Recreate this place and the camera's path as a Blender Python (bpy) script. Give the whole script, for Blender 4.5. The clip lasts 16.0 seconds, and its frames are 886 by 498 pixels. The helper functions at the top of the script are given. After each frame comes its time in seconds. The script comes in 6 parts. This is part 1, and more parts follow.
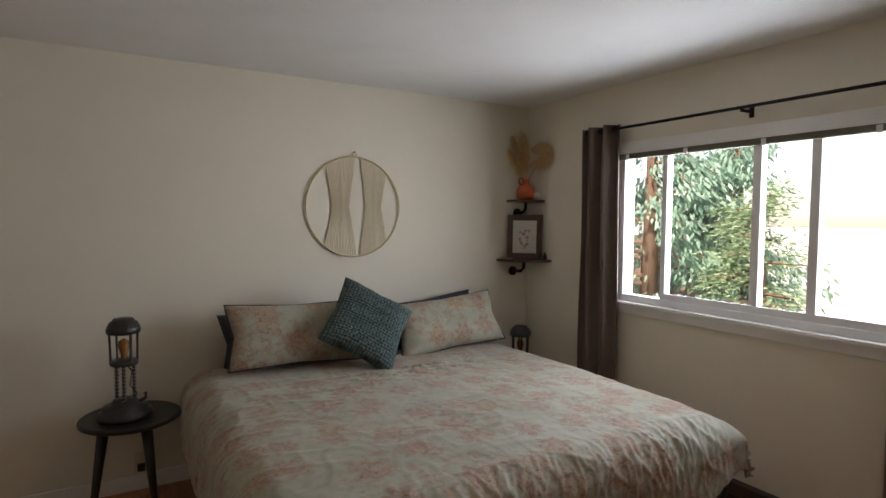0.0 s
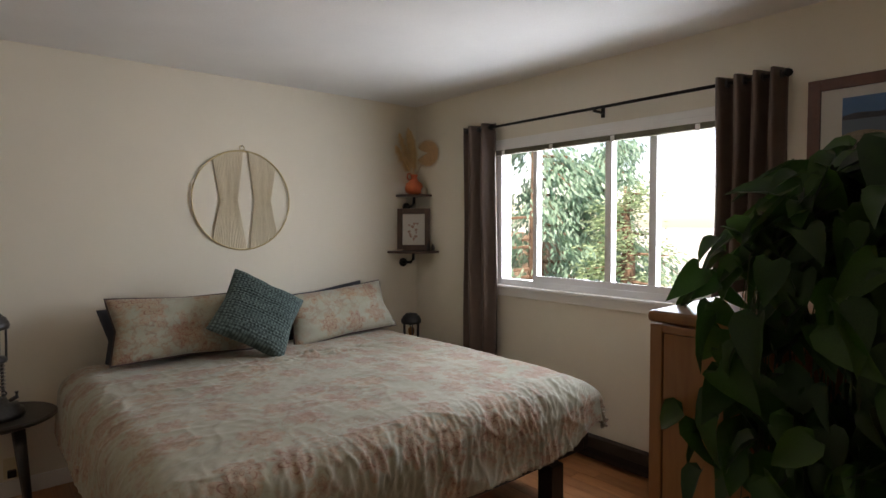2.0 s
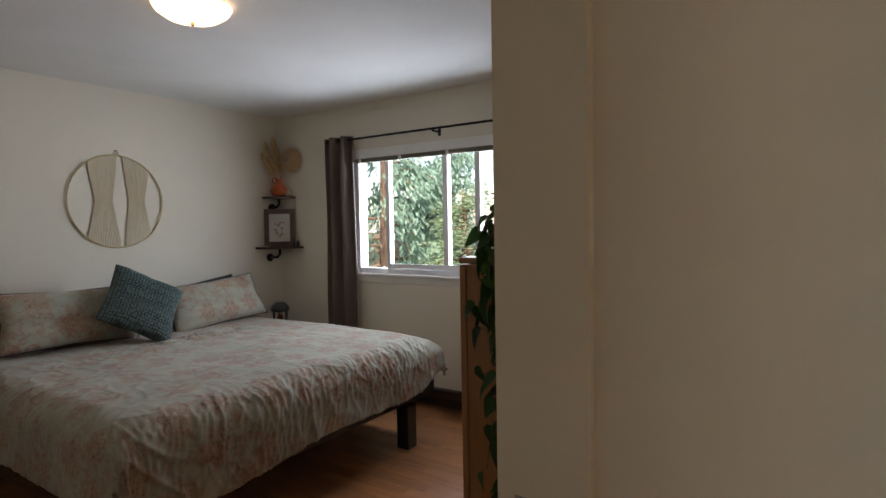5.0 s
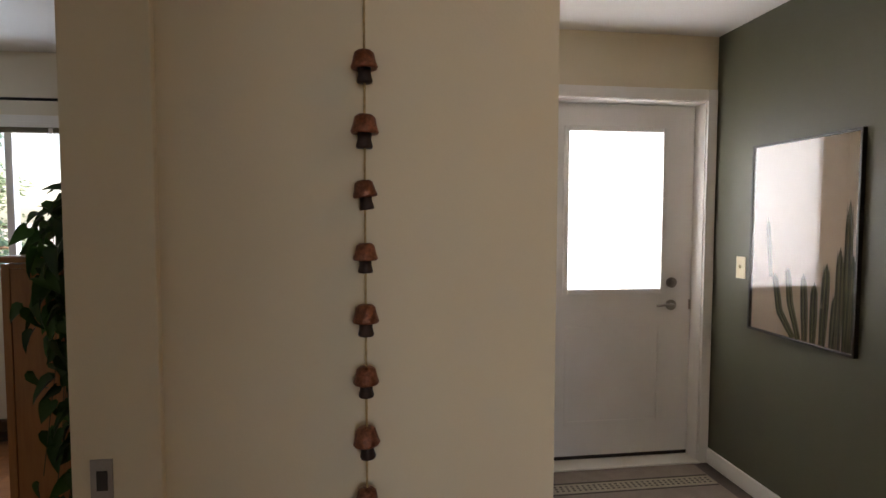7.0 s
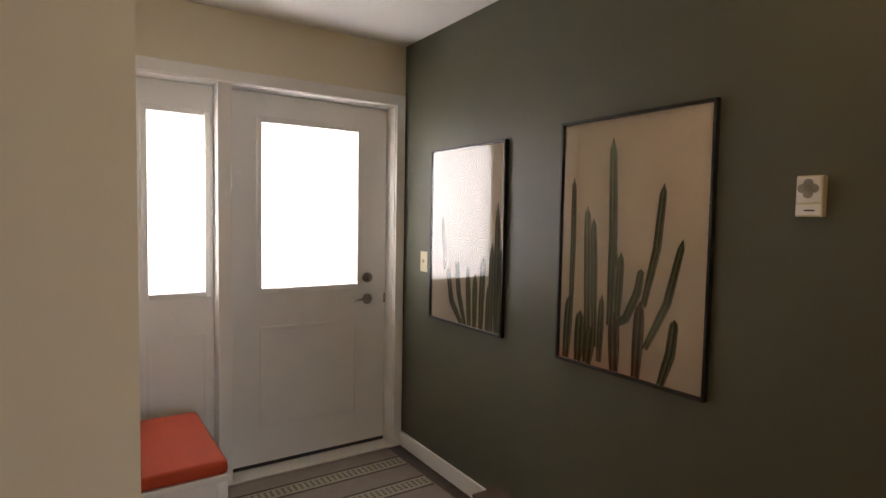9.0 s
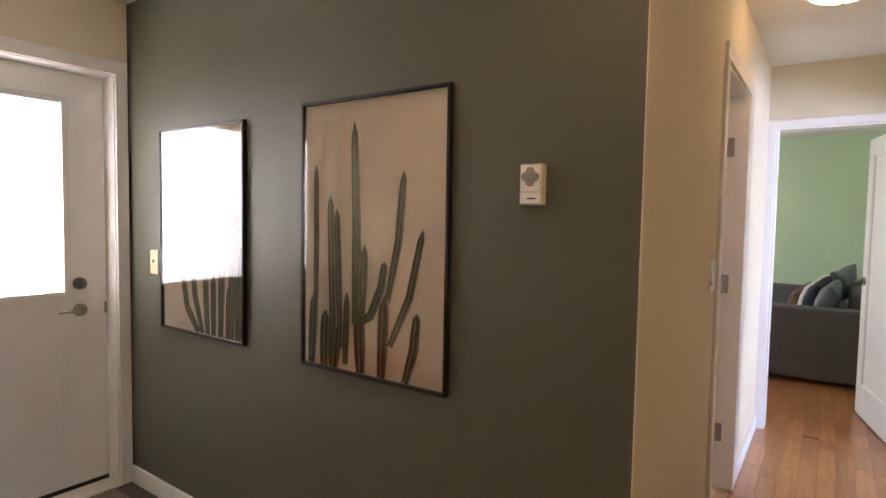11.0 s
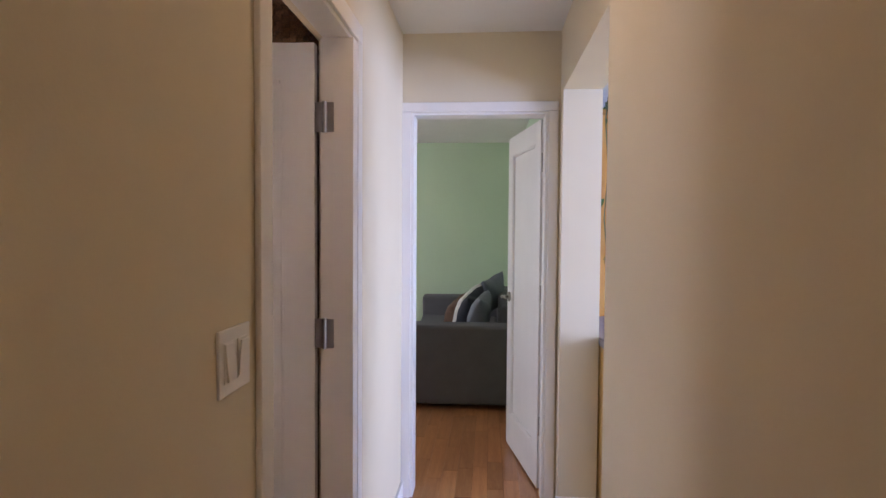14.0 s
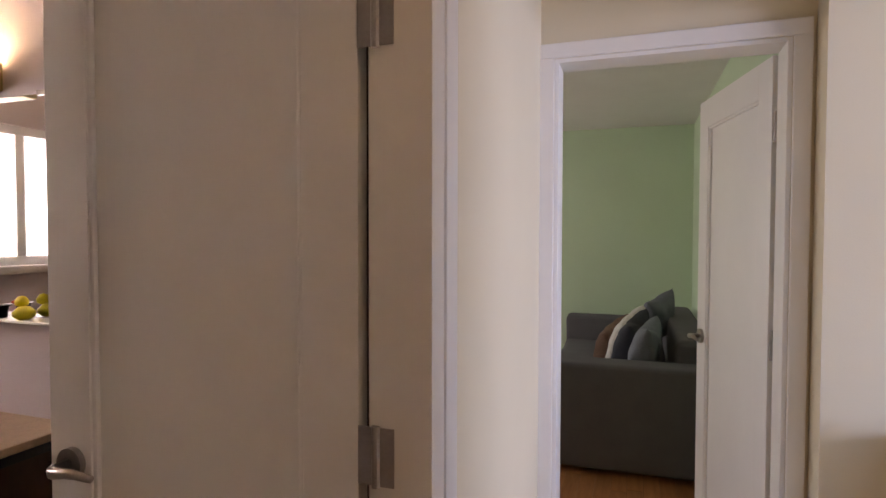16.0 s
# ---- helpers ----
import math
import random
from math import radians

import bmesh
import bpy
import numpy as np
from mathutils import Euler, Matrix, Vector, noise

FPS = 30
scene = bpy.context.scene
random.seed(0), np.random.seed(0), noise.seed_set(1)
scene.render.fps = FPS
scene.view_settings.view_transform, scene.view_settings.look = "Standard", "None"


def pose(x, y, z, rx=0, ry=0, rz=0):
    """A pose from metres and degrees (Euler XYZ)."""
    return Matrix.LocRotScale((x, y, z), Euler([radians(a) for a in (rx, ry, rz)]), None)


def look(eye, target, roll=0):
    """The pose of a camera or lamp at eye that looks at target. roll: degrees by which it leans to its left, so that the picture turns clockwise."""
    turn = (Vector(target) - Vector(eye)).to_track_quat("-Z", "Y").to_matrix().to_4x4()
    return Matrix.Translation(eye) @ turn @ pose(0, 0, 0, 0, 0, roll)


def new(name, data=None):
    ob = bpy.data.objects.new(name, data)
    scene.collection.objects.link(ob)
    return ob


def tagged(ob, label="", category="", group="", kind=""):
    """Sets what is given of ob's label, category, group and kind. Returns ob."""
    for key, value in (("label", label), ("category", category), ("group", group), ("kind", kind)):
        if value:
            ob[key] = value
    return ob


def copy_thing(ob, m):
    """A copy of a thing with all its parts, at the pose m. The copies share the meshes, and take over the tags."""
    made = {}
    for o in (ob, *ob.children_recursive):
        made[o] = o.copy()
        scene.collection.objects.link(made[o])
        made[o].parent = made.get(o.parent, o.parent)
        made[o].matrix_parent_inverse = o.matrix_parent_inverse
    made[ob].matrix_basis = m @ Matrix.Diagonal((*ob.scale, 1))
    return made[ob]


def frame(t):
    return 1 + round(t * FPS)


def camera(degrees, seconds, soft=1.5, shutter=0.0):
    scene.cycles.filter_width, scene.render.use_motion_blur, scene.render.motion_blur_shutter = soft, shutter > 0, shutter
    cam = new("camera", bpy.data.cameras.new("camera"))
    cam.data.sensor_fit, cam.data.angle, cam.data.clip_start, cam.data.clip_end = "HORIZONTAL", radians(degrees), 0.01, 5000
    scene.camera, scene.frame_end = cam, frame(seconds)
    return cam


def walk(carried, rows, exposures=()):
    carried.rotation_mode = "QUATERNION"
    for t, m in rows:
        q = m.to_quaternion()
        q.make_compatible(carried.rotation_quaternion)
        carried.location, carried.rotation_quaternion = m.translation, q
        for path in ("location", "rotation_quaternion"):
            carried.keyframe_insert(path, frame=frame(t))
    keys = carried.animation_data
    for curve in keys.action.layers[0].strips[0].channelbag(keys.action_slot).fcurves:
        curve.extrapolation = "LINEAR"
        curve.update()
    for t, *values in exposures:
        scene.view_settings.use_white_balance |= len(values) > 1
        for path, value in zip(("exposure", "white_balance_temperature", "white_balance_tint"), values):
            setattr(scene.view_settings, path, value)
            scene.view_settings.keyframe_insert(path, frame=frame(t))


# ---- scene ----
cam = camera(76.6, 16.0)
PATH = [
    (0, (-0.096, 0.405, 1.555), (0.92, 2.124, 1.445), 0.4),
    (0.5, (-0.07, 0.377, 1.53), (1.091, 2.002, 1.437), 0.6),
    (1, (-0.046, 0.333, 1.506), (1.201, 1.894, 1.421), 0.6),
    (1.5, (-0.088, 0.269, 1.495), (1.207, 1.79, 1.405), 0.1),
    (2, (-0.144, 0.193, 1.464), (1.158, 1.709, 1.372), -0.3),
    (2.5, (-0.234, 0.135, 1.469), (1.064, 1.653, 1.364), -0.7),
    (3, (-0.35, 0.045, 1.46), (0.949, 1.563, 1.359), -0.8),
    (5.5, (-0.85, -0.314, 1.415), (0.948, 0.555, 1.319), -1.1),
    (6, (-0.935, -0.339, 1.42), (0.992, 0.185, 1.308), -1.0),
    (6.5, (-1.004, -0.304, 1.422), (0.992, -0.259, 1.302), -0.3),
    (7, (-1.038, -0.36, 1.429), (0.939, -0.638, 1.315), 0.1),
    (7.5, (-1.059, -0.434, 1.427), (0.851, -1.017, 1.318), 0.4),
    (8, (-1.099, -0.501, 1.423), (0.722, -1.321, 1.319), 0.6),
    (8.5, (-1.079, -0.567, 1.429), (0.655, -1.557, 1.318), 0.9),
    (11, (-1.027, -0.895, 1.406), (0.109, -2.537, 1.293), 1.0),
    (11.5, (-0.998, -1.009, 1.41), (-0.172, -2.827, 1.303), 1.1),
    (12, (-1.04, -1.233, 1.399), (-0.445, -3.14, 1.312), 0.4),
    (12.5, (-1.052, -1.473, 1.406), (-0.602, -3.42, 1.324), 0.3),
    (13, (-1.064, -1.74, 1.423), (-0.738, -3.712, 1.343), 0.4),
    (13.5, (-1.083, -2.014, 1.432), (-0.869, -4.001, 1.356), 0.6),
    (14, (-1.103, -2.325, 1.43), (-0.94, -4.317, 1.359), 0.4),
    (14.5, (-1.09, -2.607, 1.424), (-0.928, -4.599, 1.358), 0.6),
    (15, (-1.057, -2.879, 1.433), (-0.876, -4.87, 1.368), 0.7),
    (15.5, (-1.019, -3.123, 1.445), (-0.702, -5.097, 1.376), 0.7),
    (16, (-0.959, -3.306, 1.448), (-0.312, -5.197, 1.388), 0.1),
]
EXPOSURES = [(0, 1.15, 7400, 20), (1.5, 1.2, 7600, 20), (3, 1.4, 7600, 20), (5.5, 1.0, 6900, 19), (6, 1.3, 7000, 19), (6.5, 1.15, 7000, 19),
             (7, 1.05, 7200, 19), (7.5, 1.05, 7400, 20), (8.5, 0.9, 7500, 20), (11, 1.7, 7300, 22), (12.5, 1.7, 7200, 26), (13, 1.5, 7000, 26), (13.5, 1.25, 6900, 27),
             (14, 1.2, 6800, 27), (14.5, 0.85, 6600, 26), (15, 0.8, 6900, 26), (15.5, 0.8, 7700, 27), (16, 0.75, 8200, 28)]
walk(cam, [(t, look(eye, target, roll)) for t, eye, target, roll in PATH], EXPOSURES)

# ---- plan, in metres ----
WX, HY = 2.80, 3.97            # bedroom: window wall, headboard wall
BWX = -1.75                    # bedroom: wall opposite the window
TY = 0.135                     # bedroom door wall, bedroom side; hall side is y = 0
CL = -0.727                    # closet block: from y = CL to y = 0
FX = 1.928                     # front wall, inner face
GY = -2.342                    # green wall
HX = -0.645                    # hall, bathroom side
RX = -1.461                    # hall, kitchen side
SY = -5.247                    # wall with the study door
KN, KF = -4.085, -5.144        # kitchen opening, near and far side
SB = -8.92                     # study back wall
CEIL = 2.44

# ---- light ----
world = bpy.data.worlds.new("sky")
scene.world = world
world.use_nodes = True
wn = world.node_tree
sky = wn.nodes.new("ShaderNodeTexSky")
sky.sky_type = "NISHITA"
sky.sun_disc = False
sky.sun_elevation, sky.sun_rotation = radians(52), radians(250)
wn.nodes["Background"].inputs["Strength"].default_value = 0.15
wn.links.new(sky.outputs["Color"], wn.nodes["Background"].inputs["Color"])
sun = new("sun", bpy.data.lights.new("sun", "SUN"))
sun.data.energy, sun.data.angle, sun.data.color = 5.0, radians(0.5), (1.0, 0.95, 0.87)
sun.matrix_world = look((-6, -3, 9), (0, 0, 0))


def window_light(name, place, toward, width, height, power, color):
    lamp = new(name, bpy.data.lights.new(name, "AREA"))
    lamp.data.shape, lamp.data.size, lamp.data.size_y = "RECTANGLE", width, height
    lamp.data.energy, lamp.data.color = power, color
    lamp.matrix_world = look(place, toward)
    return lamp


SKYBLUE = (0.80, 0.90, 1.0)
window_light("bedroom_daylight", (WX + 0.20, 2.12, 1.50), (0, 2.3, 1.05), 1.75, 0.95, 25, (0.68, 0.83, 1.0))
window_light("door_daylight", (2.16, -1.79, 1.47), (0, -1.79, 1.3), 0.60, 0.92, 7.5, (0.93, 0.97, 1.0))
window_light("sidelight_daylight", (2.16, -1.09, 1.48), (0, -1.09, 1.3), 0.30, 0.93, 3.5, (0.93, 0.97, 1.0))
window_light("bathroom_daylight", (2.06, -3.87, 1.62), (0, -3.95, 1.5), 0.85, 0.65, 12, (0.95, 0.96, 1.0))
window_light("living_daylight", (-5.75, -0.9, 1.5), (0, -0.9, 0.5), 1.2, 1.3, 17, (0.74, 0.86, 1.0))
window_light("study_daylight", (2.25, -7.3, 1.5), (0, -7.3, 1.2), 1.6, 1.1, 25, SKYBLUE)
window_light("kitchen_daylight", (-5.75, -3.1, 1.3), (-0.6, -4.8, 1.1), 2.6, 1.8, 140, (0.40, 0.58, 1.0))


# ---- materials ----
def nodes_of(m):
    m.use_nodes = True
    return m.node_tree, m.node_tree.nodes["Principled BSDF"]


def add_node(tree, kind, **values):
    n = tree.nodes.new(kind)
    for k, v in values.items():
        n.inputs[k].default_value = v
    return n


def ramp(tree, fac, stops):
    r = tree.nodes.new("ShaderNodeValToRGB")
    el = r.color_ramp.elements
    while len(el) < len(stops):
        el.new(0.5)
    for e, (p, c) in zip(el, stops):
        e.position, e.color = p, (*c, 1)
    tree.links.new(fac, r.inputs[0])
    return r.outputs[0]


def mixed(tree, fac, a, b, blend="MIX"):
    m = tree.nodes.new("ShaderNodeMix")
    m.data_type, m.blend_type = "RGBA", blend
    for sock, v in ((m.inputs[0], fac), (m.inputs[6], a), (m.inputs[7], b)):
        if isinstance(v, (int, float)):
            sock.default_value = v
        elif isinstance(v, tuple):
            sock.default_value = (*v, 1)
        else:
            tree.links.new(v, sock)
    return m.outputs[2]


def coords(tree, scale=(1, 1, 1)):
    g = tree.nodes.new("ShaderNodeTexCoord")
    mp = tree.nodes.new("ShaderNodeMapping")
    mp.inputs["Scale"].default_value = scale
    tree.links.new(g.outputs["Object"], mp.inputs[0])
    return mp.outputs[0]


def tex_noise(tree, vec, scale, detail=4.0, rough=0.55):
    n = add_node(tree, "ShaderNodeTexNoise", Scale=scale, Detail=detail, Roughness=rough)
    tree.links.new(vec, n.inputs["Vector"])
    return n.outputs["Fac"]


def bumped(tree, bsdf, height, strength=0.2, distance=0.01):
    b = add_node(tree, "ShaderNodeBump", Strength=strength, Distance=distance)
    tree.links.new(height, b.inputs["Height"])
    tree.links.new(b.outputs[0], bsdf.inputs["Normal"])


def plain(name, color, rough=0.6, metal=0.0, spread=0.12, scale=6.0, grain=120.0, bump=0.08, stretch=(1, 1, 1), coat=0.0, random_tint=0.0):
    """A surface with large soft variation, fine grain and a little relief."""
    m = bpy.data.materials.new(name)
    tree, b = nodes_of(m)
    vec = coords(tree, stretch)
    big = tex_noise(tree, vec, scale)
    fine = tex_noise(tree, vec, grain, 3.0)
    dark = tuple(c * (1 - spread) for c in color)
    light = tuple(min(1, c * (1 + spread * 0.7)) for c in color)
    col = ramp(tree, big, [(0.3, dark), (0.7, light)])
    col = mixed(tree, 0.35 * spread / 0.12 if spread < 0.34 else 0.9, col, ramp(tree, fine, [(0.35, dark), (0.65, light)]))
    if random_tint:
        info = tree.nodes.new("ShaderNodeObjectInfo")
        tint = ramp(tree, info.outputs["Random"], [(0, (1 - random_tint,) * 3), (1, (1.0, 1.0, 1.0))])
        col = mixed(tree, 1.0, col, tint, "MULTIPLY")
    tree.links.new(col, b.inputs["Base Color"])
    b.inputs["Roughness"].default_value, b.inputs["Metallic"].default_value = rough, metal
    b.inputs["Coat Weight"].default_value = coat
    if bump:
        bumped(tree, b, fine, bump, 0.004)
    return m


def wood(name, dark, light, grain=(1, 14, 14), rough=0.4, coat=0.15, random_tint=0.25):
    m = bpy.data.materials.new(name)
    tree, b = nodes_of(m)
    vec = coords(tree, grain)
    info = tree.nodes.new("ShaderNodeObjectInfo")
    shift = tree.nodes.new("ShaderNodeVectorMath")
    shift.operation = "ADD"
    tree.links.new(vec, shift.inputs[0])
    tree.links.new(info.outputs["Random"], shift.inputs[1])
    wavy = tex_noise(tree, shift.outputs[0], 2.2, 6, 0.6)
    fine = tex_noise(tree, shift.outputs[0], 14, 4, 0.6)
    col = ramp(tree, wavy, [(0.3, dark), (0.7, light)])
    col = mixed(tree, 0.3, col, ramp(tree, fine, [(0.35, dark), (0.6, light)]))
    tint = ramp(tree, info.outputs["Random"], [(0, (1 - random_tint,) * 3), (1, (1.0, 1.0, 1.0))])
    col = mixed(tree, 1.0, col, tint, "MULTIPLY")
    tree.links.new(col, b.inputs["Base Color"])
    b.inputs["Roughness"].default_value, b.inputs["Coat Weight"].default_value = rough, coat
    bumped(tree, b, fine, 0.06, 0.002)
    return m


def glowing(name, color, strength):
    m = bpy.data.materials.new(name)
    tree, b = nodes_of(m)
    b.inputs["Base Color"].default_value = (0.9, 0.9, 0.88, 1)
    b.inputs["Emission Color"].default_value, b.inputs["Emission Strength"].default_value = (*color, 1), strength
    return m


def pane_glass(name, gloss=1.0):
    """Clear glass: see-through, with reflections by Fresnel."""
    m = bpy.data.materials.new(name)
    tree, b = nodes_of(m)
    tree.nodes.remove(b)
    out = tree.nodes["Material Output"]
    clear = tree.nodes.new("ShaderNodeBsdfTransparent")
    gl = add_node(tree, "ShaderNodeBsdfGlossy", Roughness=0.02)
    fr = add_node(tree, "ShaderNodeFresnel", IOR=1.45)
    mul = tree.nodes.new("ShaderNodeMath")
    mul.operation = "MULTIPLY"
    mul.inputs[1].default_value = gloss
    mx = tree.nodes.new("ShaderNodeMixShader")
    tree.links.new(fr.outputs[0], mul.inputs[0])
    tree.links.new(mul.outputs[0], mx.inputs[0])
    tree.links.new(clear.outputs[0], mx.inputs[1])
    tree.links.new(gl.outputs[0], mx.inputs[2])
    tree.links.new(mx.outputs[0], out.inputs[0])
    return m


def frosted(name):
    m = bpy.data.materials.new(name)
    tree, b = nodes_of(m)
    tree.nodes.remove(b)
    t = tree.nodes.new("ShaderNodeBsdfTranslucent")
    t.inputs[0].default_value = (0.95, 0.96, 0.97, 1)
    tree.links.new(t.outputs[0], tree.nodes["Material Output"].inputs[0])
    return m


def leafy(name, dark, light, rough=0.35):
    m = bpy.data.materials.new(name)
    tree, b = nodes_of(m)
    info = tree.nodes.new("ShaderNodeObjectInfo")
    geo = tree.nodes.new("ShaderNodeNewGeometry")
    vec = coords(tree)
    n = tex_noise(tree, vec, 30)
    add = tree.nodes.new("ShaderNodeMath")
    add.operation = "ADD"
    tree.links.new(info.outputs["Random"], add.inputs[0])
    tree.links.new(geo.outputs["Random Per Island"], add.inputs[1])
    fr = tree.nodes.new("ShaderNodeMath")
    fr.operation = "FRACT"
    tree.links.new(add.outputs[0], fr.inputs[0])
    col = ramp(tree, fr.outputs[0], [(0.0, dark), (1.0, light)])
    col = mixed(tree, 0.25, col, ramp(tree, n, [(0.3, dark), (0.7, light)]))
    tree.links.new(col, b.inputs["Base Color"])
    b.inputs["Roughness"].default_value = rough
    tr = tree.nodes.new("ShaderNodeBsdfTranslucent")
    tree.links.new(col, tr.inputs[0])
    mx = tree.nodes.new("ShaderNodeMixShader")
    mx.inputs[0].default_value = 0.42
    out = tree.nodes["Material Output"]
    tree.links.new(b.outputs[0], mx.inputs[1])
    tree.links.new(tr.outputs[0], mx.inputs[2])
    tree.links.new(mx.outputs[0], out.inputs[0])
    return m


def calc(tree, op, a, b=None):
    n = tree.nodes.new("ShaderNodeMath")
    n.operation = op
    for sock, v in zip(n.inputs, (a, b)):
        if v is None:
            continue
        if isinstance(v, (int, float)):
            sock.default_value = v
        else:
            tree.links.new(v, sock)
    return n.outputs[0]


def rosettes(tree, vec, scale, radius, petals):
    """Printed flowers with petalled outlines: masks of the lines and of the petals inside them."""
    vo = add_node(tree, "ShaderNodeTexVoronoi", Scale=scale, Randomness=0.75)
    vo.voronoi_dimensions = "2D"
    tree.links.new(vec, vo.inputs["Vector"])
    d = tree.nodes.new("ShaderNodeVectorMath")
    d.operation = "SUBTRACT"
    tree.links.new(vec, d.inputs[0])
    tree.links.new(vo.outputs["Position"], d.inputs[1])
    xyz = tree.nodes.new("ShaderNodeSeparateXYZ")
    tree.links.new(d.outputs[0], xyz.inputs[0])
    x, y = xyz.outputs[0], xyz.outputs[1]
    r = calc(tree, "SQRT", calc(tree, "ADD", calc(tree, "MULTIPLY", x, x), calc(tree, "MULTIPLY", y, y)))
    turn = calc(tree, "MULTIPLY", calc(tree, "ARCTAN2", y, x), petals)
    lobe = calc(tree, "ABSOLUTE", calc(tree, "COSINE", calc(tree, "MULTIPLY", turn, 0.5)))
    rim = calc(tree, "MULTIPLY", calc(tree, "ADD", calc(tree, "MULTIPLY", lobe, 0.45), 0.55), radius)
    f = calc(tree, "DIVIDE", r, rim)
    waves = calc(tree, "ABSOLUTE", calc(tree, "SINE", calc(tree, "MULTIPLY", f, 9.42)))
    inside = ramp(tree, f, [(0.93, (1, 1, 1)), (1.02, (0, 0, 0))])
    veins = ramp(tree, calc(tree, "ABSOLUTE", calc(tree, "SINE", calc(tree, "MULTIPLY", turn, 1.5))), [(0.0, (1, 1, 1)), (0.45, (0, 0, 0))])
    line = ramp(tree, waves, [(0.15, (1, 1, 1)), (0.50, (0, 0, 0))])
    line = mixed(tree, 0.5, line, veins, "LIGHTEN")
    return mixed(tree, 1.0, line, inside, "MULTIPLY"), inside


def floral_cloth(name):
    """Faded sage cotton printed with dusty rose flowers, scrolls and tan petals, laid out along the cloth itself."""
    m = bpy.data.materials.new(name)
    tree, b = nodes_of(m)
    at = tree.nodes.new("ShaderNodeAttribute")
    at.attribute_name = "cloth"
    vec = at.outputs["Vector"]
    warp = add_node(tree, "ShaderNodeTexNoise", Scale=6.0, Detail=3.0)
    tree.links.new(vec, warp.inputs["Vector"])
    wv = tree.nodes.new("ShaderNodeVectorMath")
    wv.operation = "MULTIPLY_ADD"
    wv.inputs[1].default_value = (0.07, 0.07, 0.0)
    tree.links.new(warp.outputs["Color"], wv.inputs[0])
    tree.links.new(vec, wv.inputs[2])
    bent = wv.outputs[0]
    col = ramp(tree, tex_noise(tree, vec, 2.2), [(0.3, (0.295, 0.295, 0.215)), (0.7, (0.41, 0.395, 0.31))])
    patch = ramp(tree, tex_noise(tree, vec, 3.1, 2.0), [(0.42, (0.15, 0.15, 0.15)), (0.58, (1, 1, 1))])
    worn = ramp(tree, tex_noise(tree, vec, 45.0, 3.0), [(0.35, (0.35, 0.35, 0.35)), (0.6, (1, 1, 1))])
    big_line, big_in = rosettes(tree, bent, 4.6, 0.085, 7)
    small_line, small_in = rosettes(tree, bent, 11.0, 0.034, 5)
    scroll = ramp(tree, tex_noise(tree, bent, 13.0, 2.0), [(0.455, (0, 0, 0)), (0.5, (1, 1, 1)), (0.545, (0, 0, 0))])
    curl = ramp(tree, tex_noise(tree, bent, 31.0, 1.0), [(0.44, (0, 0, 0)), (0.5, (1, 1, 1)), (0.56, (0, 0, 0))])
    tint = ramp(tree, tex_noise(tree, vec, 5.0), [(0.35, (0.35, 0.20, 0.145)), (0.65, (0.42, 0.29, 0.17))])
    rust = ramp(tree, tex_noise(tree, vec, 7.0), [(0.35, (0.19, 0.075, 0.055)), (0.65, (0.28, 0.135, 0.08))])

    def printed(col, mask, ink, k):
        amount = mixed(tree, 1.0, mixed(tree, 1.0, mask, worn, "MULTIPLY"), (k, k, k), "MULTIPLY")
        return mixed(tree, amount, col, ink)
    col = printed(col, big_in, tint, 0.75)
    col = printed(col, mixed(tree, 1.0, small_in, patch, "MULTIPLY"), tint, 0.55)
    col = printed(col, mixed(tree, 1.0, scroll, patch, "MULTIPLY"), rust, 0.75)
    col = printed(col, mixed(tree, 1.0, curl, patch, "MULTIPLY"), tint, 0.60)
    col = printed(col, big_line, rust, 0.95)
    col = printed(col, mixed(tree, 1.0, small_line, patch, "MULTIPLY"), rust, 0.70)
    tree.links.new(col, b.inputs["Base Color"])
    b.inputs["Roughness"].default_value = 0.8
    b.inputs["Sheen Weight"].default_value = 0.2
    rid = add_node(tree, "ShaderNodeTexNoise", Scale=11.0, Detail=5.0, Roughness=0.6)
    rid.noise_type = "RIDGED_MULTIFRACTAL"
    tree.links.new(bent, rid.inputs["Vector"])
    weave = tex_noise(tree, vec, 260.0, 2.0)
    bumped(tree, b, calc(tree, "ADD", calc(tree, "MULTIPLY", rid.outputs["Fac"], 0.7), calc(tree, "MULTIPLY", weave, 0.25)), 0.75, 0.010)
    return m


def lay_cloth(ob, places):
    """Keeps for each corner of a cloth's mesh its place along the cloth, for the print."""
    at = ob.data.attributes.new("cloth", "FLOAT_VECTOR", "POINT")
    at.data.foreach_set("vector", [c for p in places for c in (p[0], p[1], 0.0)])


def mosaic(name):
    m = bpy.data.materials.new(name)
    tree, b = nodes_of(m)
    info = tree.nodes.new("ShaderNodeObjectInfo")
    col = ramp(tree, info.outputs["Random"], [(0.0, (0.10, 0.18, 0.34)), (0.35, (0.22, 0.34, 0.50)), (0.7, (0.45, 0.55, 0.66)), (1.0, (0.72, 0.76, 0.80))])
    n = tex_noise(tree, coords(tree), 40)
    col = mixed(tree, 0.25, col, ramp(tree, n, [(0.3, (0.2, 0.3, 0.45)), (0.7, (0.6, 0.66, 0.72))]))
    tree.links.new(col, b.inputs["Base Color"])
    b.inputs["Roughness"].default_value = 0.15
    return m


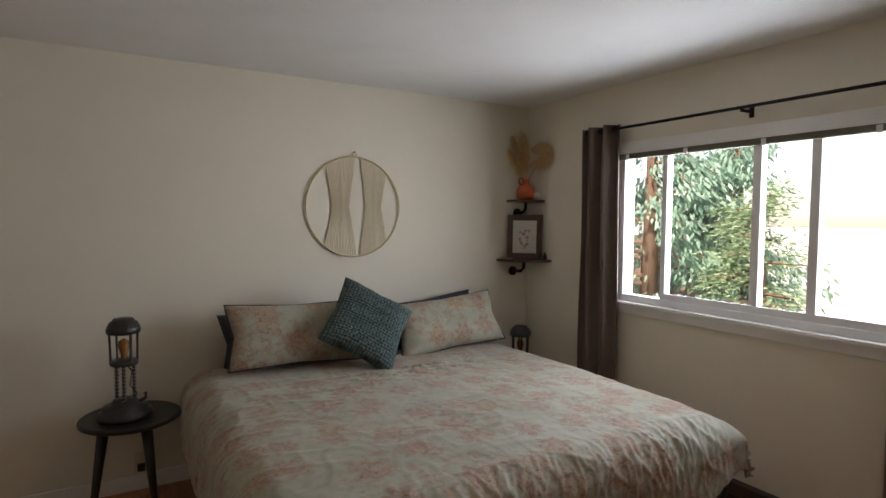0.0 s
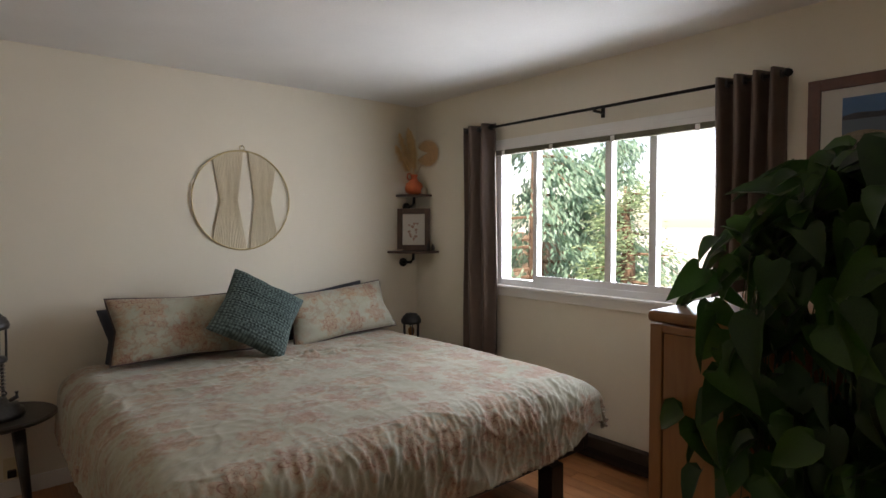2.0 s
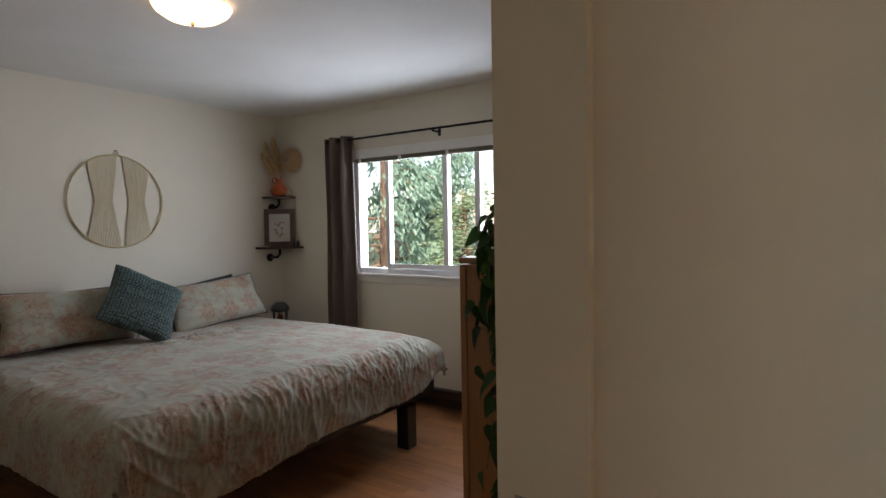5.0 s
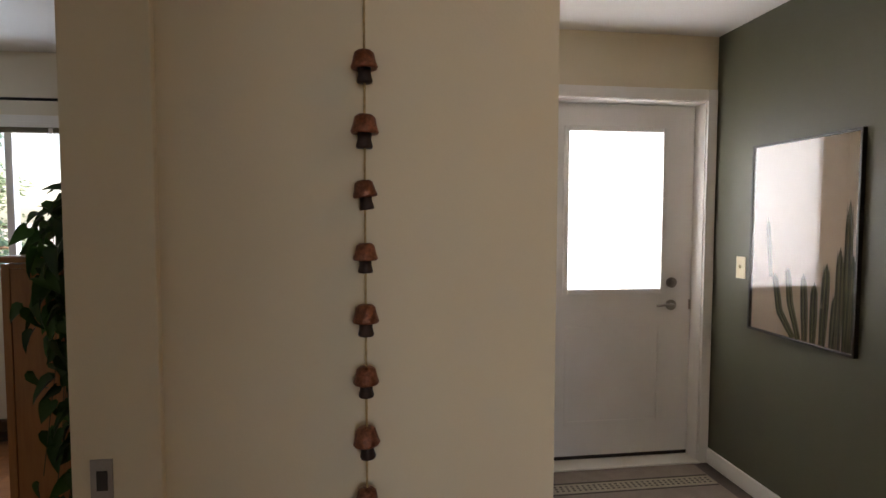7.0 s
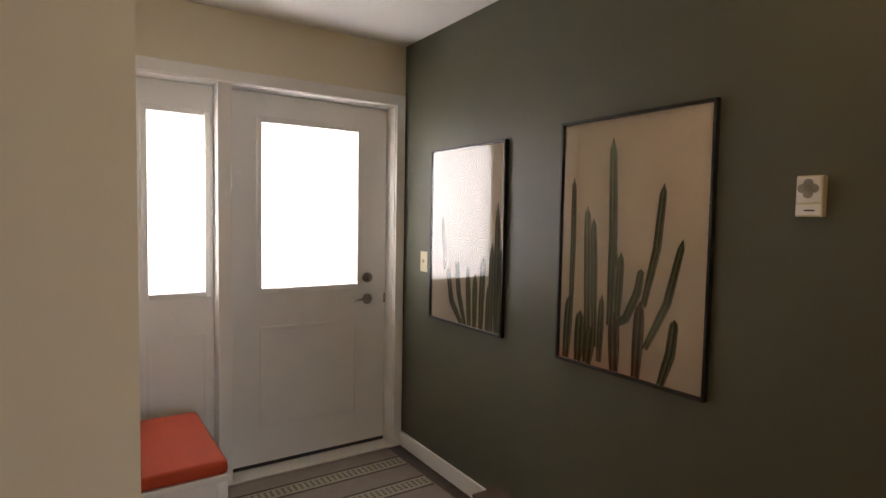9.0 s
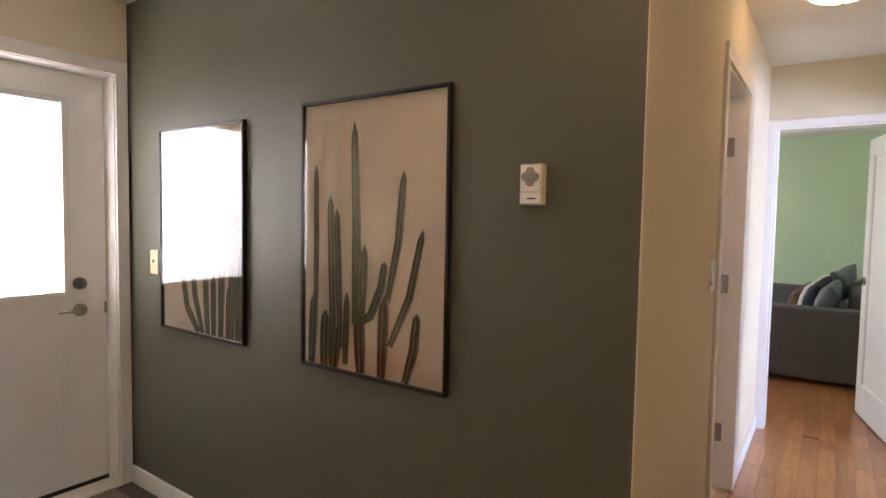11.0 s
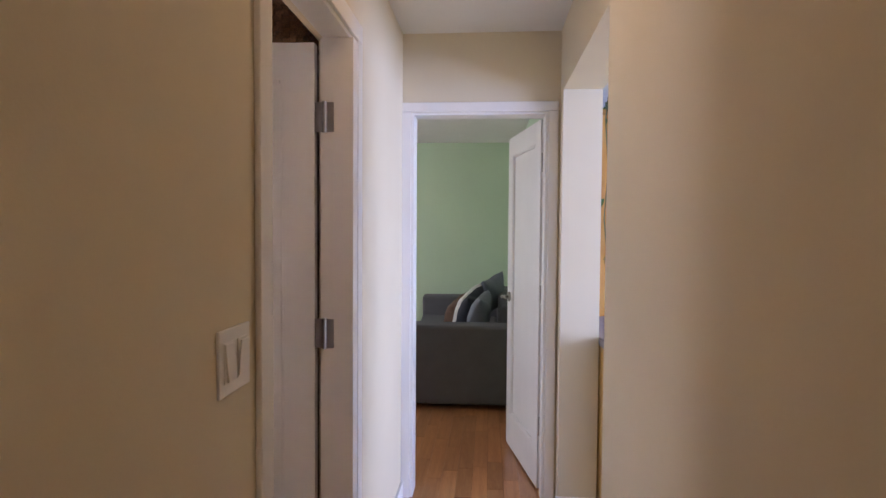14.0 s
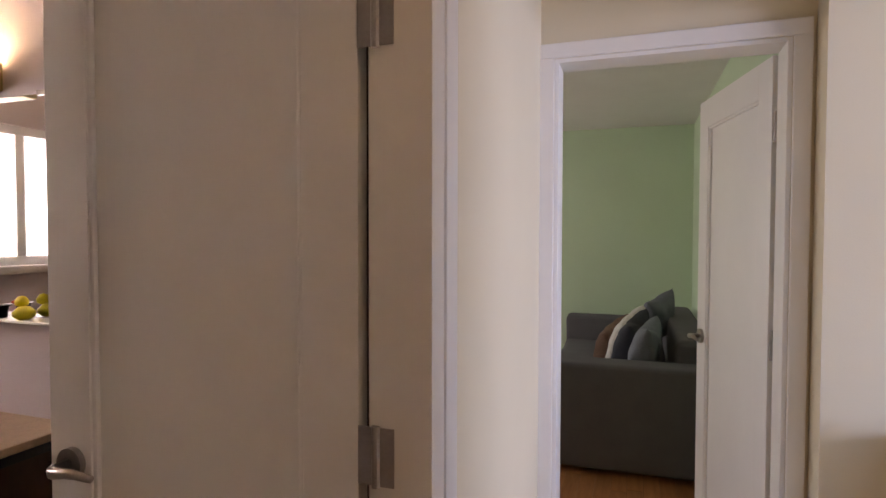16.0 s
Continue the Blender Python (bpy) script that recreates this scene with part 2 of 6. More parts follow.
M_CREAM = plain("cream_wall_paint", (0.74, 0.68, 0.56), 0.85, spread=0.04, scale=1.5, grain=180, bump=0.10)
M_BEIGE = plain("beige_wall_paint", (0.69, 0.61, 0.45), 0.80, spread=0.04, scale=1.5, grain=180, bump=0.10)
M_GREEN = plain("dark_olive_wall_paint", (0.086, 0.087, 0.056), 0.5, spread=0.06, scale=1.5, grain=160, bump=0.10)
M_MINT = plain("mint_wall_paint", (0.52, 0.66, 0.47), 0.85, spread=0.04, scale=1.5, grain=180, bump=0.08)
M_BLUE = plain("pale_blue_wall_paint", (0.42, 0.56, 0.72), 0.85, spread=0.04, scale=1.5, grain=180, bump=0.08)
M_LILAC = plain("lilac_grey_wall_paint", (0.58, 0.53, 0.55), 0.80, spread=0.04, scale=1.5, grain=180, bump=0.08)
M_CEIL = plain("ceiling_paint", (0.76, 0.75, 0.72), 0.95, spread=0.05, scale=2.0, grain=90, bump=0.35)
M_TRIM = plain("white_trim_paint", (0.80, 0.78, 0.74), 0.45, spread=0.04, scale=3, grain=60, bump=0.04)
M_DOOR = plain("white_door_paint", (0.82, 0.81, 0.79), 0.42, spread=0.04, scale=3, grain=60, bump=0.05)
M_VINYL = plain("white_window_vinyl", (0.84, 0.84, 0.84), 0.35, spread=0.03, bump=0.02)
M_FLOOR = wood("red_brown_laminate", (0.40, 0.145, 0.052), (0.62, 0.28, 0.115), (14, 1.2, 14), 0.30, 0.3, 0.3)
M_SUB = plain("dark_joint", (0.10, 0.05, 0.03), 0.8)
M_BLACK = plain("black_stained_wood", (0.018, 0.014, 0.012), 0.4, spread=0.3, scale=12, bump=0.06, coat=0.2)
M_IRON = plain("black_iron", (0.02, 0.018, 0.017), 0.45, 0.7, spread=0.3, bump=0.1)
M_WALNUT = wood("dark_walnut", (0.045, 0.022, 0.012), (0.11, 0.055, 0.03), (6, 1, 6), 0.45)
M_ORANGE = wood("honey_oak", (0.52, 0.20, 0.035), (0.70, 0.33, 0.07), (9, 9, 0.9), 0.42, 0.2, 0.1)
M_DRESSER = wood("varnished_amber_oak", (0.26, 0.10, 0.026), (0.38, 0.165, 0.048), (9, 9, 0.9), 0.42, 0.2, 0.1)
M_MAPLE = wood("light_maple", (0.62, 0.38, 0.11), (0.80, 0.54, 0.18), (8, 8, 0.8), 0.42, 0.2, 0.1)
M_CURTAIN = plain("brown_satin_curtain", (0.115, 0.078, 0.062), 0.40, spread=0.15, scale=20, grain=300, bump=0.1)
M_DUVET = floral_cloth("faded_floral_cotton")
M_KNIT = plain("teal_grey_knit", (0.115, 0.165, 0.155), 0.95, spread=0.2, scale=60, grain=260, bump=0.4)
kt, kb = nodes_of(M_KNIT)
# Stitch tops lightened and gaps darkened in the colour, in place of relief shading.
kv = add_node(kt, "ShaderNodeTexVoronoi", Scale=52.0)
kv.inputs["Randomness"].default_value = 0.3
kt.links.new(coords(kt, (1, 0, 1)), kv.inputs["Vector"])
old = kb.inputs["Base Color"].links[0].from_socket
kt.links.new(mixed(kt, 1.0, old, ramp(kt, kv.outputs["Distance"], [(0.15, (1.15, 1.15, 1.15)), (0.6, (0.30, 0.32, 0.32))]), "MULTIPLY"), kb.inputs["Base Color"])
M_NAVY = plain("dark_slate_cotton", (0.035, 0.038, 0.05), 0.9, spread=0.2, scale=20, bump=0.1)
M_PIPING = plain("brown_piping", (0.06, 0.04, 0.035), 0.8)
M_CREAMYARN = plain("cream_yarn", (0.66, 0.58, 0.43), 0.95, spread=0.22, scale=30, grain=240, bump=0.4, stretch=(6, 1, 0.6))
M_BRASSY = plain("aged_gold_metal", (0.55, 0.44, 0.24), 0.4, 0.6, spread=0.15, bump=0.05)
M_PAMPAS = plain("dried_pampas", (0.80, 0.58, 0.30), 0.95, spread=0.3, scale=40, bump=0.2)
M_TERRA = plain("terracotta_glaze", (0.60, 0.13, 0.045), 0.5, spread=0.2, scale=18, bump=0.1)
M_CERAMIC = plain("pale_ceramic", (0.62, 0.52, 0.40), 0.4, spread=0.1, bump=0.04)
M_PAPER = plain("warm_white_paper", (0.80, 0.77, 0.70), 0.8, spread=0.05, bump=0.03)
M_PINKPRINT = plain("dusty_pink_print", (0.55, 0.36, 0.28), 0.8, spread=0.25, scale=30)
M_STEEL = plain("brushed_nickel", (0.36, 0.33, 0.30), 0.32, 1.0, spread=0.12, scale=20, grain=200, bump=0.06)
M_GUNMETAL = plain("dull_steel", (0.065, 0.062, 0.06), 0.42, 0.8, spread=0.25, scale=30, bump=0.1)
M_AMBER = plain("amber_bulb", (0.30, 0.13, 0.04), 0.15, spread=0.3, scale=40)
M_LEAF = leafy("glossy_pothos_leaf", (0.011, 0.034, 0.009), (0.050, 0.125, 0.020), 0.33)
M_STEM = plain("green_stem", (0.055, 0.075, 0.025), 0.6)
M_POT = plain("dark_plant_pot", (0.05, 0.045, 0.04), 0.5)
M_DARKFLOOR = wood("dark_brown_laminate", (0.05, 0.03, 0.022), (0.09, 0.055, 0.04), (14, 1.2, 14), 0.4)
M_MIRROR = plain("mirror_silver", (0.86, 0.86, 0.86), 0.03, 1.0, spread=0.01, bump=0)
M_CLAPPER = plain("blackened_bronze", (0.035, 0.018, 0.014), 0.5, 0.4, spread=0.3, bump=0.2)
M_GLASS = pane_glass("clear_glass")
M_PICGLASS = pane_glass("picture_glass", 2.2)
M_FROST = frosted("frosted_glass")
M_LAMPGLASS = glowing("lit_opal_glass", (1.0, 0.70, 0.38), 1.6)
M_HALLGLASS = glowing("lit_opal_glass_hall", (1.0, 0.76, 0.50), 2.7)
M_SCONCE = glowing("lit_vanity_glass", (1.0, 0.74, 0.46), 24.0)
M_ENTRYGLASS = glowing("lit_opal_glass_entry", (1.0, 0.74, 0.47), 6.5)
M_CLAY = plain("dark_brown_clay", (0.14, 0.06, 0.035), 0.6, spread=0.3, scale=15)
M_FAN = plain("dried_fan_palm", (0.42, 0.26, 0.13), 0.9, spread=0.3, scale=30)
M_COPPER = plain("hammered_copper", (0.22, 0.085, 0.05), 0.42, 0.75, spread=0.4, scale=50, grain=140, bump=0.4)
M_ROPE = plain("jute_twine", (0.42, 0.30, 0.14), 0.95, spread=0.3, scale=80, bump=0.3)
M_BLACKFRAME = plain("black_picture_frame", (0.012, 0.011, 0.010), 0.35, spread=0.2)
M_REDFRAME = wood("mahogany_frame", (0.07, 0.02, 0.012), (0.14, 0.05, 0.03), (4, 4, 4), 0.35)
M_PRINT = plain("peach_sky_print", (0.90, 0.80, 0.70), 0.75, spread=0.08, scale=3, bump=0.02)
M_CACTUS = plain("cactus_green_print", (0.085, 0.105, 0.040), 0.75, spread=0.55, scale=14, grain=50, bump=0.02, stretch=(6, 1, 1))
M_CACTUS2 = plain("cactus_grey_green_print", (0.16, 0.165, 0.105), 0.75, spread=0.5, scale=14, grain=50, bump=0.02, stretch=(6, 1, 1))
M_CACTUS3 = plain("cactus_red_brown_print", (0.13, 0.055, 0.035), 0.75, spread=0.4, scale=20, bump=0.02)
M_IVORY = plain("ivory_plastic", (0.66, 0.58, 0.38), 0.4, spread=0.05, bump=0.02)
M_WHITEPL = plain("white_plastic", (0.80, 0.79, 0.76), 0.35, spread=0.03, bump=0.02)
M_CUSHION = plain("orange_red_canvas", (0.46, 0.060, 0.020), 0.85, spread=0.12, scale=8, grain=250, bump=0.2)
M_LEATHER = plain("black_boot_leather", (0.02, 0.019, 0.02), 0.4, spread=0.3, scale=20, bump=0.2)
M_RUG = plain("grey_brown_rug", (0.27, 0.225, 0.19), 0.95, spread=0.2, scale=14, grain=300, bump=0.4)
M_RUGLIGHT = plain("tan_rug_band", (0.39, 0.34, 0.26), 0.95, spread=0.15, scale=14, grain=300, bump=0.4)
M_RUGDARK = plain("brown_rug_stripe", (0.10, 0.08, 0.065), 0.95, spread=0.2, scale=14, grain=300, bump=0.4)
M_SOFA = plain("charcoal_sofa_linen", (0.115, 0.112, 0.118), 0.95, spread=0.12, scale=8, grain=300, bump=0.25)
M_GREYPIL = plain("blue_grey_velvet", (0.16, 0.18, 0.21), 0.85, spread=0.2, scale=12, bump=0.15)
M_WHITEPIL = plain("cream_boucle", (0.62, 0.59, 0.54), 0.95, spread=0.2, scale=30, bump=0.4)
M_BROWNPIL = plain("brown_patterned_cloth", (0.16, 0.09, 0.06), 0.9, spread=0.5, scale=30, bump=0.2)
M_COUNTER = plain("grey_violet_laminate", (0.235, 0.22, 0.265), 0.35, spread=0.12, scale=40, bump=0.03)
M_TILE = mosaic("blue_mosaic_tile")
M_GROUT = plain("grey_grout", (0.45, 0.46, 0.48), 0.9)
M_TAN = plain("tan_stone_counter", (0.50, 0.36, 0.23), 0.35, spread=0.15, scale=30)
M_ESPRESSO = wood("espresso_wood", (0.05, 0.02, 0.012), (0.10, 0.045, 0.025), (6, 6, 1), 0.4)
M_YELLOW = plain("yellow_rubber", (0.78, 0.66, 0.03), 0.4, spread=0.05)
M_HEATER = plain("dark_brown_heater_paint", (0.04, 0.028, 0.022), 0.45, spread=0.15)
M_GRASS = plain("pale_gravel", (0.50, 0.47, 0.42), 0.95, spread=0.4, scale=6, grain=60, bump=0.5)
M_BARK = plain("cedar_bark", (0.16, 0.10, 0.065), 0.95, spread=0.4, scale=16, stretch=(3, 3, 0.4), bump=0.5)
M_CEDAR = leafy("cedar_spray", (0.15, 0.29, 0.20), (0.38, 0.52, 0.41), 0.5)
M_SHRUB = leafy("shrub_leaf", (0.18, 0.29, 0.15), (0.38, 0.48, 0.29), 0.5)
M_FENCE = wood("grey_cedar_fence", (0.22, 0.15, 0.10), (0.36, 0.27, 0.19), (8, 8, 1), 0.8, 0.0)


# ---- mesh helpers ----
def thing(name, label, category, at=(0, 0, 0), group="", kind=""):
    e = new(name)
    e.empty_display_size = 0.1
    e.location = at
    return tagged(e, label, category, group, kind)


def part(name, bm, material, parent=None, label="", smooth=False):
    me = bpy.data.meshes.new(name)
    bm.normal_update()
    bm.to_mesh(me)
    bm.free()
    me.materials.append(material)
    if smooth:
        me.polygons.foreach_set("use_smooth", [True] * len(me.polygons))
    ob = new(name, me)
    if parent is not None:
        ob.parent = parent
        if parent.parent is None:
            ob.matrix_parent_inverse = Matrix.Translation(-parent.location)
    if label:
        ob["label"] = label
    return ob


def box(x0, x1, y0, y1, z0, z1, bevel=0.0, bm=None, seg=2):
    out = bm or bmesh.new()
    tmp = bmesh.new()
    bmesh.ops.create_cube(tmp, size=1)
    for v in tmp.verts:
        v.co = Vector(((x0 + x1) / 2 + v.co.x * abs(x1 - x0), (y0 + y1) / 2 + v.co.y * abs(y1 - y0), (z0 + z1) / 2 + v.co.z * abs(z1 - z0)))
    if bevel:
        bmesh.ops.bevel(tmp, geom=tmp.edges[:], offset=bevel, segments=seg, affect="EDGES", profile=0.6)
    return merged(out, tmp)


def merged(out, tmp):
    index = {}
    for v in tmp.verts:
        index[v] = out.verts.new(v.co)
    for f in tmp.faces:
        out.faces.new([index[v] for v in f.verts])
    tmp.free()
    return out


def tube(points, radii, seg=10, bm=None, cap=True):
    """A round bar along points, with one radius or one for each."""
    out = bm or bmesh.new()
    pts = [Vector(p) for p in points]
    rad = radii if isinstance(radii, (list, tuple)) else [radii] * len(pts)
    rings = []
    ref = Vector((0, 0, 1))
    for i, p in enumerate(pts):
        d = (pts[min(i + 1, len(pts) - 1)] - pts[max(i - 1, 0)]).normalized()
        if abs(d.dot(ref)) > 0.95:
            side = d.cross(Vector((1, 0, 0))).normalized()
        else:
            side = d.cross(ref).normalized()
        up = side.cross(d)
        rings.append([out.verts.new(p + (side * math.cos(a) + up * math.sin(a)) * rad[i]) for a in [2 * math.pi * k / seg for k in range(seg)]])
    for a, b in zip(rings, rings[1:]):
        for k in range(seg):
            out.faces.new((a[k], a[(k + 1) % seg], b[(k + 1) % seg], b[k]))
    if cap:
        out.faces.new(rings[0][::-1])
        out.faces.new(rings[-1])
    return out


def lathe(profile, at=(0, 0, 0), seg=24, bm=None):
    """Turned shape: profile of (radius, height) from bottom to top."""
    out = bm or bmesh.new()
    rings = []
    for r, h in profile:
        rings.append([out.verts.new((at[0] + r * math.cos(2 * math.pi * k / seg), at[1] + r * math.sin(2 * math.pi * k / seg), at[2] + h)) for k in range(seg)])
    for a, b in zip(rings, rings[1:]):
        for k in range(seg):
            out.faces.new((a[k], a[(k + 1) % seg], b[(k + 1) % seg], b[k]))
    if profile[0][0] > 1e-4:
        out.faces.new(rings[0][::-1])
    if profile[-1][0] > 1e-4:
        out.faces.new(rings[-1])
    return out


def sheet(nu, nv, fn, bm=None):
    """A grid of points fn(u, v), u and v from 0 to 1."""
    out = bm or bmesh.new()
    g = [[out.verts.new(fn(i / nu, j / nv)) for j in range(nv + 1)] for i in range(nu + 1)]
    for i in range(nu):
        for j in range(nv):
            out.faces.new((g[i][j], g[i + 1][j], g[i + 1][j + 1], g[i][j + 1]))
    return out


def pane_x(x, y0, y1, z0, z1):
    """A sheet of glass facing -x."""
    bm = bmesh.new()
    bm.faces.new([bm.verts.new(c) for c in ((x, y1, z0), (x, y0, z0), (x, y0, z1), (x, y1, z1))])
    return bm


def pane_y(y, x0, x1, z0, z1, s=1):
    """A sheet of glass facing +y (s = 1) or -y."""
    bm = bmesh.new()
    c = [(x0, y, z0), (x0, y, z1), (x1, y, z1), (x1, y, z0)]
    bm.faces.new([bm.verts.new(p) for p in (c if s > 0 else c[::-1])])
    return bm


def ring_frame(axis, a0, a1, z0, z1, d0, d1, w, parent, material, name="frame_bar", bevel=0.003):
    """Four bars round an opening; axis 'x': the frame lies in a plane of constant x, from d0 to d1."""
    for p0, p1, q0, q1 in ((a0, a0 + w, z0, z1), (a1 - w, a1, z0, z1), (a0 + w, a1 - w, z0, z0 + w), (a0 + w, a1 - w, z1 - w, z1)):
        if axis == "x":
            part(name, box(d0, d1, p0, p1, q0, q1, bevel), material, parent)
        else:
            part(name, box(p0, p1, d0, d1, q0, q1, bevel), material, parent)


def setting(name, bm, material, label, category):
    return tagged(part(name, bm, material), label, category, "", "structure")


def boxes(*rows):
    bm = bmesh.new()
    for r in rows:
        box(*r, bm=bm)
    return bm


# ---- walls, floors, ceilings ----
setting("wall_headboard", boxes((BWX - 0.1, WX + 0.15, HY, HY + 0.12, -0.1, 2.7)), M_CREAM, "cream painted bedroom wall behind the bed", "wall")
W0, W1, WZ0, WZ1 = 1.20, 3.02, 1.02, 2.0
setting("wall_window", boxes((WX, WX + 0.15, TY, W0, -0.1, 2.7), (WX, WX + 0.15, W1, HY, -0.1, 2.7), (WX, WX + 0.15, W0, W1, -0.1, WZ0), (WX, WX + 0.15, W0, W1, WZ1, 2.7)),
        M_CREAM, "cream painted bedroom wall round the window", "wall")
setting("wall_bedroom_west", boxes((BWX - 0.12, BWX, 0, HY, -0.1, 2.7)), M_CREAM, "cream painted bedroom wall facing the window", "wall")
DX0, DX1, DZ = -0.815, 0.0, 2.05
setting("wall_bedroom_door", boxes((BWX, DX0, 0.0, TY, -0.1, 2.7), (DX0, DX1, 0.0, TY, DZ, 2.7), (DX1, WX, 0.06, TY, -0.1, 2.7)), M_CREAM,
        "cream painted wall with the open bedroom doorway", "wall")
setting("wall_closet", boxes((0.0, 0.10, CL, 0.06, -0.1, 2.7), (0.10, FX, CL, CL + 0.10, -0.1, 2.7)), M_BEIGE, "beige painted closet wall beside the entry", "wall")
setting("wall_front", boxes((FX, FX + 0.16, CL - 0.0, -0.80, -0.1, 2.7), (FX, FX + 0.16, -2.285, GY - 0.12, -0.1, 2.7), (FX, FX + 0.16, -2.285, -0.80, 2.085, 2.7)),
        M_BEIGE, "beige painted wall over the front door", "wall")
SKEW = 0.020


def gy(x):
    """The green wall stands slightly out of square."""
    return GY + (FX - x) * SKEW


def skewed(bm):
    for v in bm.verts:
        v.co.y += (FX - v.co.x) * SKEW
    return bm


setting("wall_green", skewed(boxes((HX - 0.0, FX, GY - 0.16, GY, -0.1, 2.7))), M_GREEN, "dark olive green painted entry wall", "wall")
B0, B1, BZ = -4.195, -3.445, 2.06
setting("wall_hall_east", boxes((HX - 0.003, HX + 0.12, B1, GY + 0.002 - 0.12, -0.1, 2.7), (HX - 0.003, HX + 0.12, SY, B0, -0.1, 2.7), (HX - 0.003, HX + 0.12, B0, B1, BZ, 2.7), (HX - 0.003, HX, GY - 0.118, GY + (FX - HX) * SKEW, -0.1, 2.7)),
        M_BEIGE, "beige painted hall wall with the bathroom doorway", "wall")
setting("wall_hall_west", boxes((RX - 0.19, RX, KN, -1.25, -0.1, 2.9), (RX - 0.19, RX, -1.25, -0.40, 2.05, 2.9), (RX - 0.19, RX, -0.40, TY, -0.1, 2.9), (RX - 0.19, RX, KF, KN, 2.12, 2.9), (RX - 0.19, RX, SY - 0.12, KF, -0.1, 2.9)), M_BEIGE,
        "beige painted hall wall with the opening to the kitchen", "wall")
S0, S1, SZ = -1.40, -0.695, 2.035
setting("wall_study_door", boxes((RX, S0, SY - 0.12, SY, -0.1, 2.7), (S1, 2.1, SY - 0.12, SY, -0.1, 2.7), (S0, S1, SY - 0.12, SY, SZ, 2.7)), M_BEIGE,
        "beige painted wall over the study doorway", "wall")
setting("wall_study", boxes((-1.46, 2.1, SB - 0.12, SB, -0.1, 2.7), (-1.58, -1.46, SB - 0.12, SY - 0.12, -0.1, 2.7), (2.0, 2.12, SB, -8.0, -0.1, 2.7), (2.0, 2.12, -6.6, SY - 0.12, -0.1, 2.7),
        (2.0, 2.12, -8.0, -6.6, -0.1, 0.9), (2.0, 2.12, -8.0, -6.6, 2.05, 2.7)), M_MINT, "mint green painted study wall", "wall")
VY = -4.58                     # bathroom wall with the mirror
setting("wall_bathroom", boxes((FX, FX + 0.12, -3.45, GY - 0.12, -0.1, 2.7), (FX, FX + 0.12, VY, -4.30, -0.1, 2.7), (FX, FX + 0.12, -4.30, -3.45, -0.1, 1.28), (FX, FX + 0.12, -4.30, -3.45, 1.97, 2.7),
        (HX + 0.12, FX + 0.12, VY - 0.10, VY, -0.1, 2.7), (HX + 0.12, FX, GY - 0.14, GY - 0.12, -0.1, 2.7)), M_LILAC, "lilac grey painted bathroom wall", "wall")
KB = -9.16
# Slab at y -1.66 to -1.54: unseen partition added to block kitchen light.
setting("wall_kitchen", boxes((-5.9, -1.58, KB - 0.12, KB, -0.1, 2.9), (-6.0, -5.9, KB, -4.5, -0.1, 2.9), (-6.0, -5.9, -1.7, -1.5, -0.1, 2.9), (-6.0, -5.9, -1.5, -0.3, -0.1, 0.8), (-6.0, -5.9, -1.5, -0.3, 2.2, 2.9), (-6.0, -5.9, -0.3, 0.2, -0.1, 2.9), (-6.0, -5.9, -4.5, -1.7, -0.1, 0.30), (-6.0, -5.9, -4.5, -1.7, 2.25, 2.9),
        (-5.9, RX - 0.19, 0.1, 0.2, -0.1, 2.9), (-5.9, RX - 0.19, -1.66, -1.54, -0.1, 2.9), (-1.65, -1.58, KB, SY - 0.12, -0.1, 2.9)), M_BLUE, "pale blue painted kitchen wall with an added unseen partition", "wall")
setting("ceiling_bedroom", boxes((BWX, WX, TY, HY, CEIL, CEIL + 0.2)), M_CEIL, "white textured bedroom ceiling", "ceiling")
setting("ceiling_hall", boxes((RX, HX, SY, GY, CEIL, CEIL + 0.2), (RX, FX, GY, CL, CEIL, CEIL + 0.2), (RX, 0.0, CL, 0.0, CEIL, CEIL + 0.2)), M_CEIL, "white textured hall ceiling", "ceiling")
setting("ceiling_study", boxes((-1.46, 2.0, SB, SY - 0.12, CEIL, CEIL + 0.2)), M_CEIL, "white study ceiling", "ceiling")
setting("ceiling_bathroom", boxes((HX + 0.12, FX, SY, GY - 0.12, CEIL, CEIL + 0.2)), M_CEIL, "white bathroom ceiling", "ceiling")
setting("ceiling_kitchen", boxes((-5.9, RX - 0.19, KB, 0.1, 2.80, 2.95)), M_CEIL, "white kitchen ceiling", "ceiling")
setting("roof_deck", boxes((-6.3, 3.2, -9.6, 4.4, 2.96, 3.1)), M_SUB, "plain dark roof deck over the house", "roof")
# baseboards


def baseboard(x0, x1, y0, y1):
    setting("baseboard", box(x0, x1, y0, y1, 0, 0.09, 0.004), M_TRIM, "white painted wooden baseboard", "baseboard")


setting("baseboard", skewed(box(HX, FX - 0.012, GY, GY + 0.014, 0, 0.09, 0.004)), M_TRIM, "white painted wooden baseboard", "baseboard")
baseboard(BWX, WX, HY - 0.014, HY)
baseboard(HX - 0.017, HX - 0.003, B1 + 0.064, gy(HX))
baseboard(HX - 0.017, HX - 0.003, SY + 0.016, B0 - 0.064)
baseboard(RX, RX + 0.014, KN, -1.25)
baseboard(RX - 0.19, RX + 0.014, KF, KF + 0.014)
baseboard(-0.014, 0.0, CL, -0.001)
baseboard(0.0, FX - 0.012, CL - 0.014, CL)
baseboard(-1.46, 2.0, SB, SB + 0.014)


